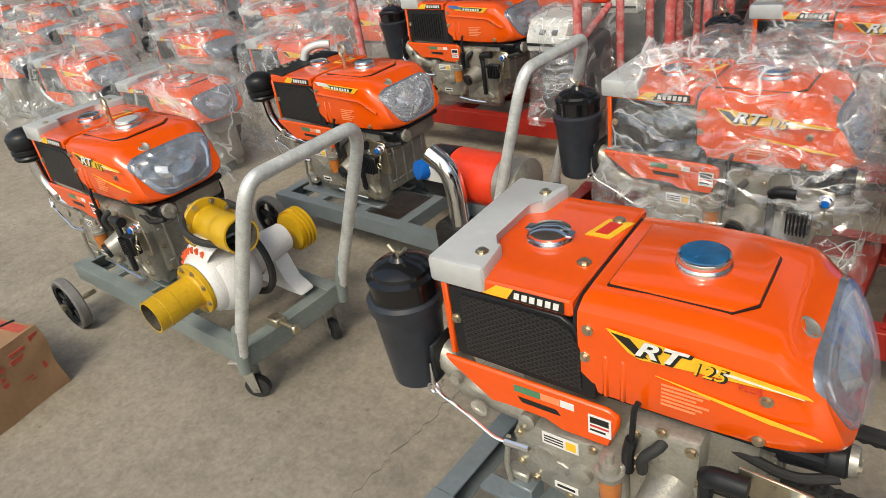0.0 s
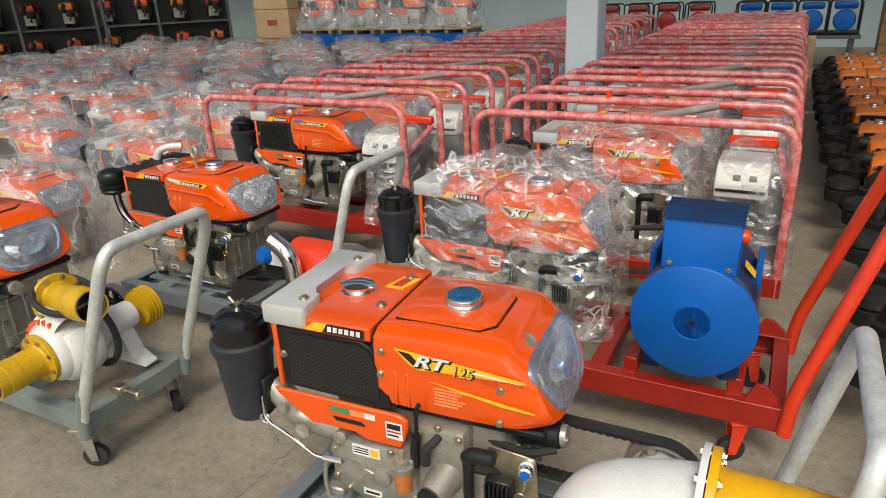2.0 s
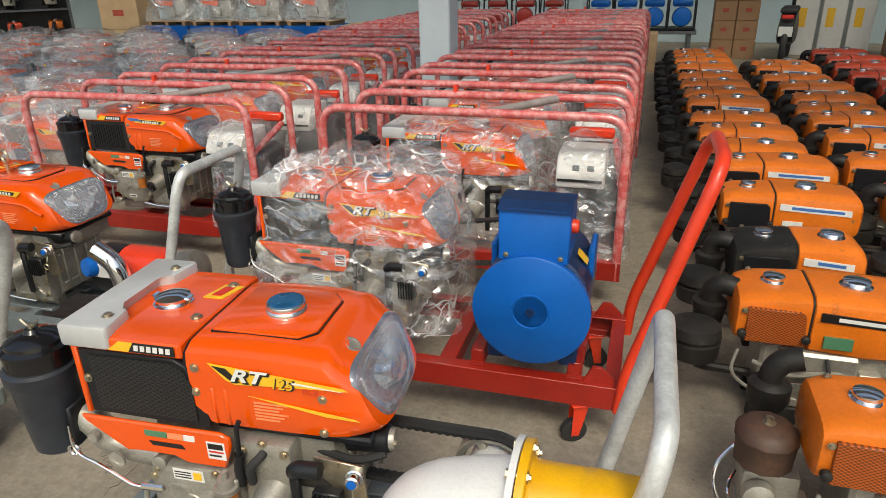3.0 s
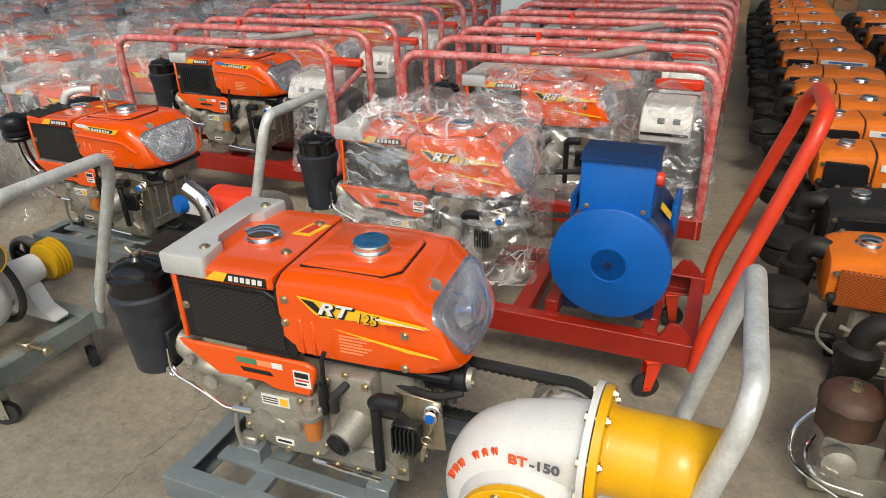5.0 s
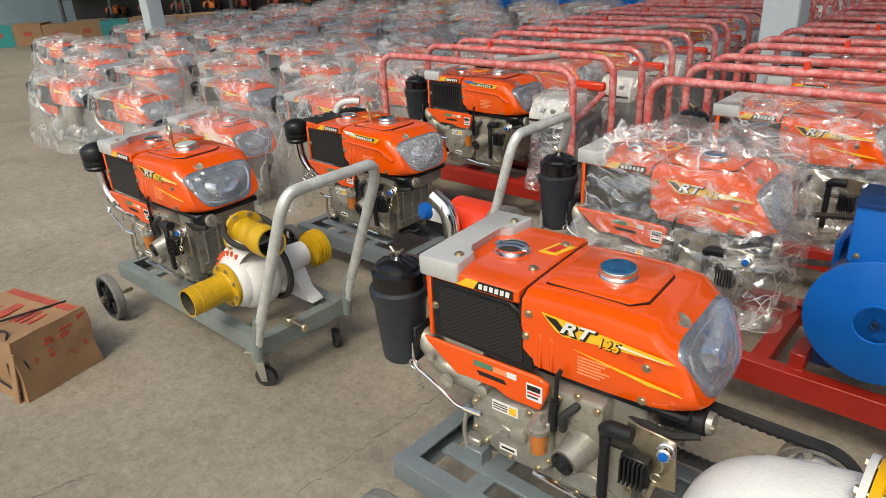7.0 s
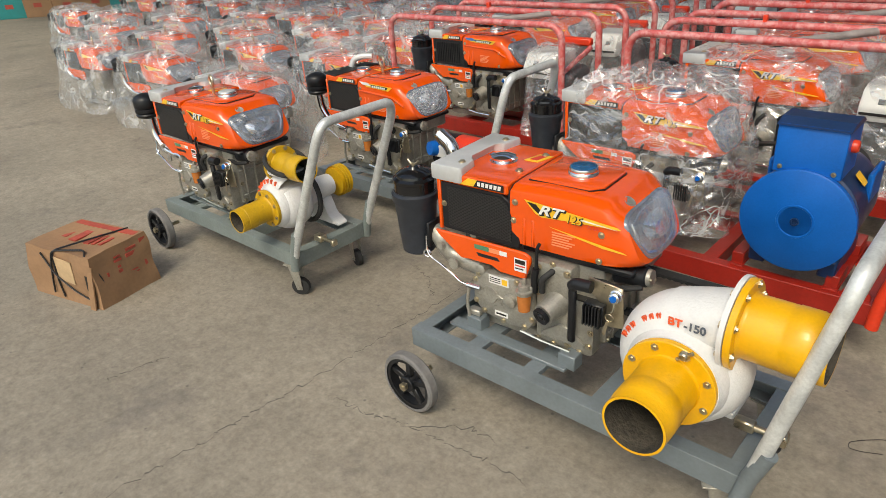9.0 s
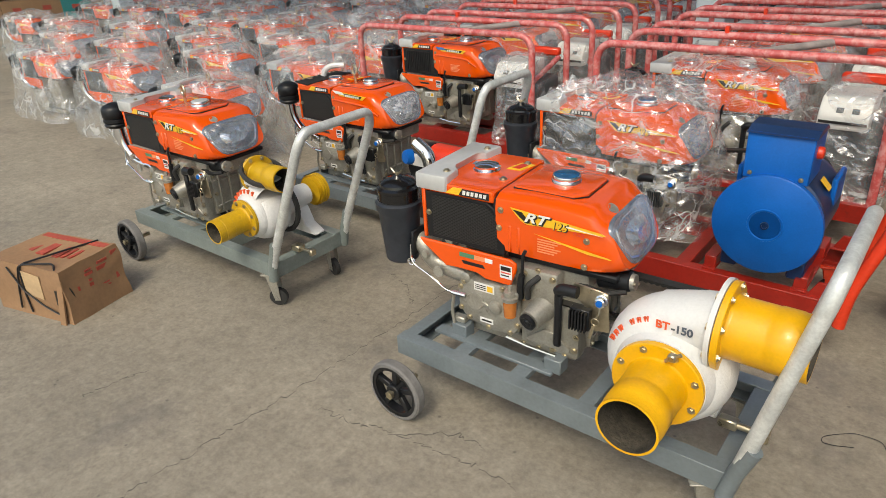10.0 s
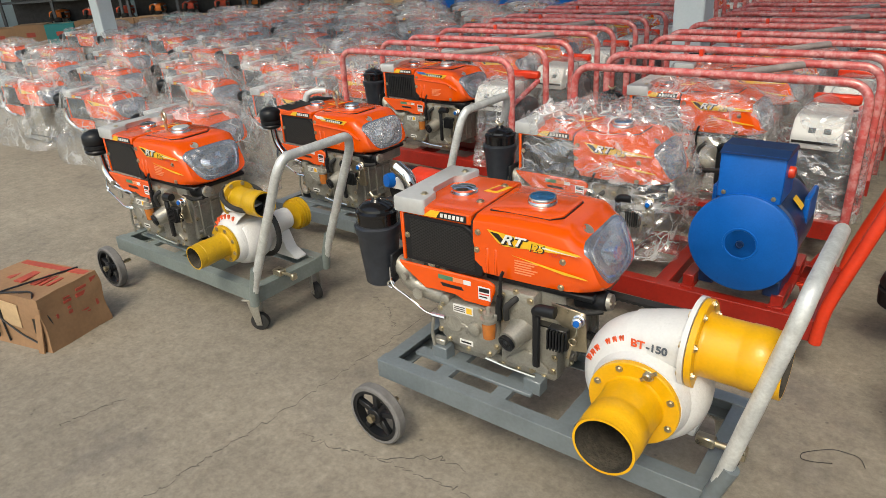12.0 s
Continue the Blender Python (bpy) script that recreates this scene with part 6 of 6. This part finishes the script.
for v, du in ((4.08, 0.03), (4.48, -0.03), (4.92, -0.02), (5.36, -0.05), (5.85, -0.06), (6.35, -0.07), (6.85, -0.08), (7.35, -0.09), (7.85, -0.1), (8.35, -0.1), (8.85, -0.1), (9.35, -0.1)):
    copy_thing(far_old, uv(1.48 + du, v, rnd.uniform(-0.02, 0.02), rnd.uniform(-4, 4)))
for v in (3.2, 3.75, 4.3, 4.85, 5.35, 5.85, 6.35, 6.85, 7.35, 7.85, 8.4):
    copy_thing(far_old, uv(2.22 + rnd.uniform(-0.06, 0.06), v, rnd.uniform(-0.02, 0.02), rnd.uniform(-5, 5)))
far_red = old_engine(uv(3.02, 5.2, 0, 0), "faded red diesel engine in the far rank", "old engines", paint=ORANGE_RED)
for v in (5.8, 6.4, 7.0, 7.6, 8.2, 8.8, 9.4):
    copy_thing(far_red, uv(3.0 + rnd.uniform(-0.06, 0.06), v, 0, rnd.uniform(-5, 5)))
for v in (3.4, 4.0, 4.6):
    copy_thing(far_old, uv(3.02, v, 0, rnd.uniform(-5, 5)))


def bottle(m):
    b = thing("water_bottle", m, "clear plastic water bottle with blue cap", "bottle")
    bm = B()
    lathe(bm, (0, 0, 0), (0, 0, 1), [(0, 0.028), (0.004, 0.032), (0.06, 0.031), (0.065, 0.029), (0.07, 0.031), (0.13, 0.031), (0.17, 0.02), (0.19, 0.013), (0.2, 0.013)], 20)
    part("shell", bm, CLEARBOTTLE, b).visible_shadow = False
    part("cap", cyl(B(), (0, 0, 0.198), (0, 0, 0.216), 0.015, 14), BLUE, b)


def can(m):
    b = thing("drink_can", m, "red and white drink can", "can")
    bm = B()
    lathe(bm, (0, 0, 0), (0, 0, 1), [(0, 0.024), (0.006, 0.031), (0.13, 0.031), (0.14, 0.026)], 20)
    part("shell", bm, DECAL_R, b)
    part("lettering_bar", box(B(), (-0.01, -0.0305, 0.07), (0.014, 0.004, 0.09), 0), DECAL_W, b, smooth=0)


def floor_wire(m):
    rw = random.Random(8)
    pts = [(0.09 * math.cos(a * 0.6) + rw.uniform(-0.01, 0.01), 0.06 * math.sin(a * 0.75) + rw.uniform(-0.01, 0.01), 0.003 + 0.008 * (a % 2)) for a in range(9)]
    ob = part("loose_wire", tube(B(), pts, 0.0011, 6, 0.05), STRAP)
    ob.matrix_basis = m
    tagged(ob, "thin dark loose wire lying on the concrete", "wire")


floor_wire(uv(1.0, 1.62, 0))
bottle(uv(2.52, 4.85, 0.50))
can(uv(2.62, 4.86, 0.50))


# ---- far background ----
def crate(m, s, mt, label, cat="carton", marks=True):
    c = thing("stacked_carton" if cat == "carton" else "crate", m, label, cat, "cartons")
    part("box_body", box(B(), (0, 0, s[2] / 2), s, 0.008), mt, c, smooth=0)
    if marks:
        part("print_bar", box(B(), (0, -s[1] / 2 - 0.002, s[2] * 0.55), (s[0] * 0.28, 0.004, s[2] * 0.2), 0), CARD_RED, c, smooth=0)
        part("tape", box(B(), (0, 0, s[2] + 0.001), (s[0] * 0.98, 0.06, 0.003), 0), CARD_PALE, c, smooth=0)
    return c


# long row of flat cartons at the end of the engine ranks
for i in range(14):
    crate(uv(-16.6 + 0.44 * i, 5.1 + 0.44 * i, 0, 45 + rnd.uniform(-3, 3)), (0.62, 0.5, 0.44 + rnd.uniform(-0.03, 0.03)), CARD if i % 4 else TEAL, "brown cardboard carton in a long row" if i % 4 else "teal plastic crate in a row of cartons")
# carton stack, blue bins with wrapped engines on pallets
for k in range(3):
    crate(uv(-8.6, 11.2, 0.55 * k, 0), (0.85, 0.6, 0.54), CARD_PALE, "pale cardboard carton with orange print in a stack")
for k in range(4):
    crate(uv(-7.65 + 0.95 * k, 11.3, 0, 0), (0.9, 0.7, 0.62), BLUE, "bright blue steel bin against the wall", "bin", False)
    w = thing("pallet", uv(-7.65 + 0.95 * k, 11.3, 0.622), "wooden pallet on a blue bin", "pallet", "pallets")
    for j in range(5):
        part("slat", box(B(), (0, -0.28 + 0.14 * j, 0.07), (0.86, 0.09, 0.02), 0.002), WOOD, w, smooth=0)
    for x in (-0.36, 0, 0.36):
        part("bearer", box(B(), (x, 0, 0.03), (0.07, 0.64, 0.06), 0.002), WOOD, w, smooth=0)
    copy_thing(floor_engine, uv(-7.65 + 0.95 * k, 11.25, 0.705))
    copy_thing(bags[k % 3], uv(-7.63 + 0.95 * k, 11.25, 0.70))
for k in range(2):
    copy_thing(far_red, uv(-5.7 + 1.2 * k, 10.7, 0.0, 0))
crate(uv(-3.7, 11.2, 0, 0), (0.9, 0.6, 0.64), CARD_PALE, "pale cardboard carton with printed mark")


def rack(m):
    r = thing("storage_rack", m, "tall dark steel rack filled with dark and red machines", "rack", "racks")
    for x in (-1.3, -0.2, 1.3):
        part("post", box(B(), (x, 0, 1.2), (0.06, 0.06, 2.4), 0.003), SHELF, r, smooth=0)
    for z in (0.1, 0.85, 1.6):
        part("shelf", box(B(), (0, 0.35, z), (2.66, 0.6, 0.04), 0.003), SHELF, r, smooth=0)
    # added dark sheet, hides the bright wall behind the rack
    part("back_panel", box(B(), (0, 0.68, 1.2), (2.66, 0.03, 2.4), 0.003), DARK_BACKING, r, smooth=0)
    return r


rk = rack(uv(-13.8, 9.3, 0, 45))
copy_thing(rk, uv(-11.85, 11.25, 0, 45))
copy_thing(rk, uv(-15.75, 7.35, 0, 45))
for k in range(20):
    q, s = k % 10, k // 10
    copy_thing(far_red if (k * 7) % 3 else far_old, uv(-16.2 + 0.53 * q, 7.45 + 0.53 * q, 0.13 + 0.75 * s, 135))


def machine(m, paint, label):
    """Small machine with a fan housing, tank and tube frame."""
    a = thing("small_machine", m, label, "machine", "small machines")
    bm = B()
    lathe(bm, (0, -0.16, 0.2), (0, 1, 0), [(0, 0.06), (0.01, 0.13), (0.06, 0.15), (0.10, 0.14), (0.12, 0.08), (0.30, 0.08)], 22)
    part("fan_housing", bm, paint, a)
    part("tank", box(B(), (0, 0.02, 0.40), (0.30, 0.24, 0.10), 0.03, 2), paint, a)
    bm = B()
    for y in (-0.18, 0.18):
        tube(bm, [(-0.2, y, 0.01), (-0.2, y, 0.48), (0.2, y, 0.48), (0.2, y, 0.01)], 0.012, 8, 0.06)
    part("tube_frame", bm, BLACK, a)
    part("base", box(B(), (0, 0, 0.03), (0.40, 0.36, 0.03), 0.005), BLACK, a)
    return a


ma = machine(uv(-2.2, 12.0, 0.5), RED, "red petrol machine on a far bench")
mb = machine(uv(0.0, 11.9, 0.5), BLUE, "blue petrol machine on a far bench")
bench = thing("bench", uv(-0.7, 12.0, 0), "low dark bench carrying small machines", "bench")
part("top", box(B(), (0, 0, 0.47), (4.4, 0.6, 0.05), 0.005), SHELF, bench)
for x in (-2.1, -0.7, 0.7, 2.1):
    part("leg", box(B(), (x, 0, 0.22), (0.06, 0.5, 0.44), 0.004), SHELF, bench)
for k in range(1, 4):
    copy_thing(ma, uv(-2.2 + 0.48 * k, 12.0, 0.5))
for k in range(1, 4):
    copy_thing(mb, uv(0.0 + 0.42 * k, 11.9, 0.5))
crate(uv(0.75, 10.9, 0, 0), (0.35, 0.4, 0.55), CARD_PALE, "pale carton at the end of the frames", marks=False)
for a in range(2):
    for k in range(4):
        crate(uv(1.95 + 0.34 * a, 12.6, 0.3 * k, 0), (0.33, 0.4, 0.295), CARD, "brown carton with red print in a stack by the wall")
for a in range(3):
    c = thing("white_panel", uv(3.25 + 0.42 * a, 13.2, 0, 0), "white appliance carton with yellow label by the wall", "carton")
    part("panel", box(B(), (0, 0, 0.5), (0.36, 0.3, 1.0), 0.01), GREYPLAST, c)
    part("yellow_label", box(B(), (-0.05, -0.152, 0.6), (0.12, 0.004, 0.3), 0), DECAL_Y, c, smooth=0)
for k in range(3):
    crate(uv(4.7, 12.6 - 0.1 * k, 0.5 * k, 0), (0.6, 0.5, 0.49), CARD, "brown carton stacked by the side wall")


def motorbike(m):
    b = thing("motorbike", m, "black parked motorbike seen from behind", "motorbike")
    bm = B()
    torus(bm, (0, 0, 0.29), (1, 0, 0), 0.24, 0.05, 28, 10)
    part("rear_tyre", bm, RUBBER, b)
    bm = B()
    torus(bm, (0, 1.25, 0.29), (1, 0, 0), 0.24, 0.045, 28, 10)
    part("front_tyre", bm, RUBBER, b)
    part("body", loft(B(), [(-0.13, 0.45, 0.35, 0.6, 0.3), (-0.10, 0.45, 0.3, 0.78, 0.55), (0.10, 0.45, 0.3, 0.78, 0.55), (0.13, 0.45, 0.35, 0.6, 0.3)], 24, 3), BLACK, b)
    part("seat", box(B(), (0, 0.3, 0.80), (0.24, 0.7, 0.08), 0.03, 2), RUBBER, b)
    part("tail_lamp", box(B(), (0, -0.12, 0.72), (0.16, 0.05, 0.06), 0.01), DECAL_R, b)
    part("plate", box(B(), (0, -0.2, 0.52), (0.19, 0.01, 0.14), 0.004), GREYPLAST, b)
    bm = B()
    tube(bm, [(-0.34, 1.0, 1.02), (-0.1, 1.05, 1.0), (0.1, 1.05, 1.0), (0.34, 1.0, 1.02)], 0.014, 8)
    tube(bm, [(0, 1.05, 1.0), (0, 1.2, 0.4)], 0.03, 8)
    part("handlebar", bm, BLACK, b)


motorbike(uv(2.75, 11.6, 0, -12))
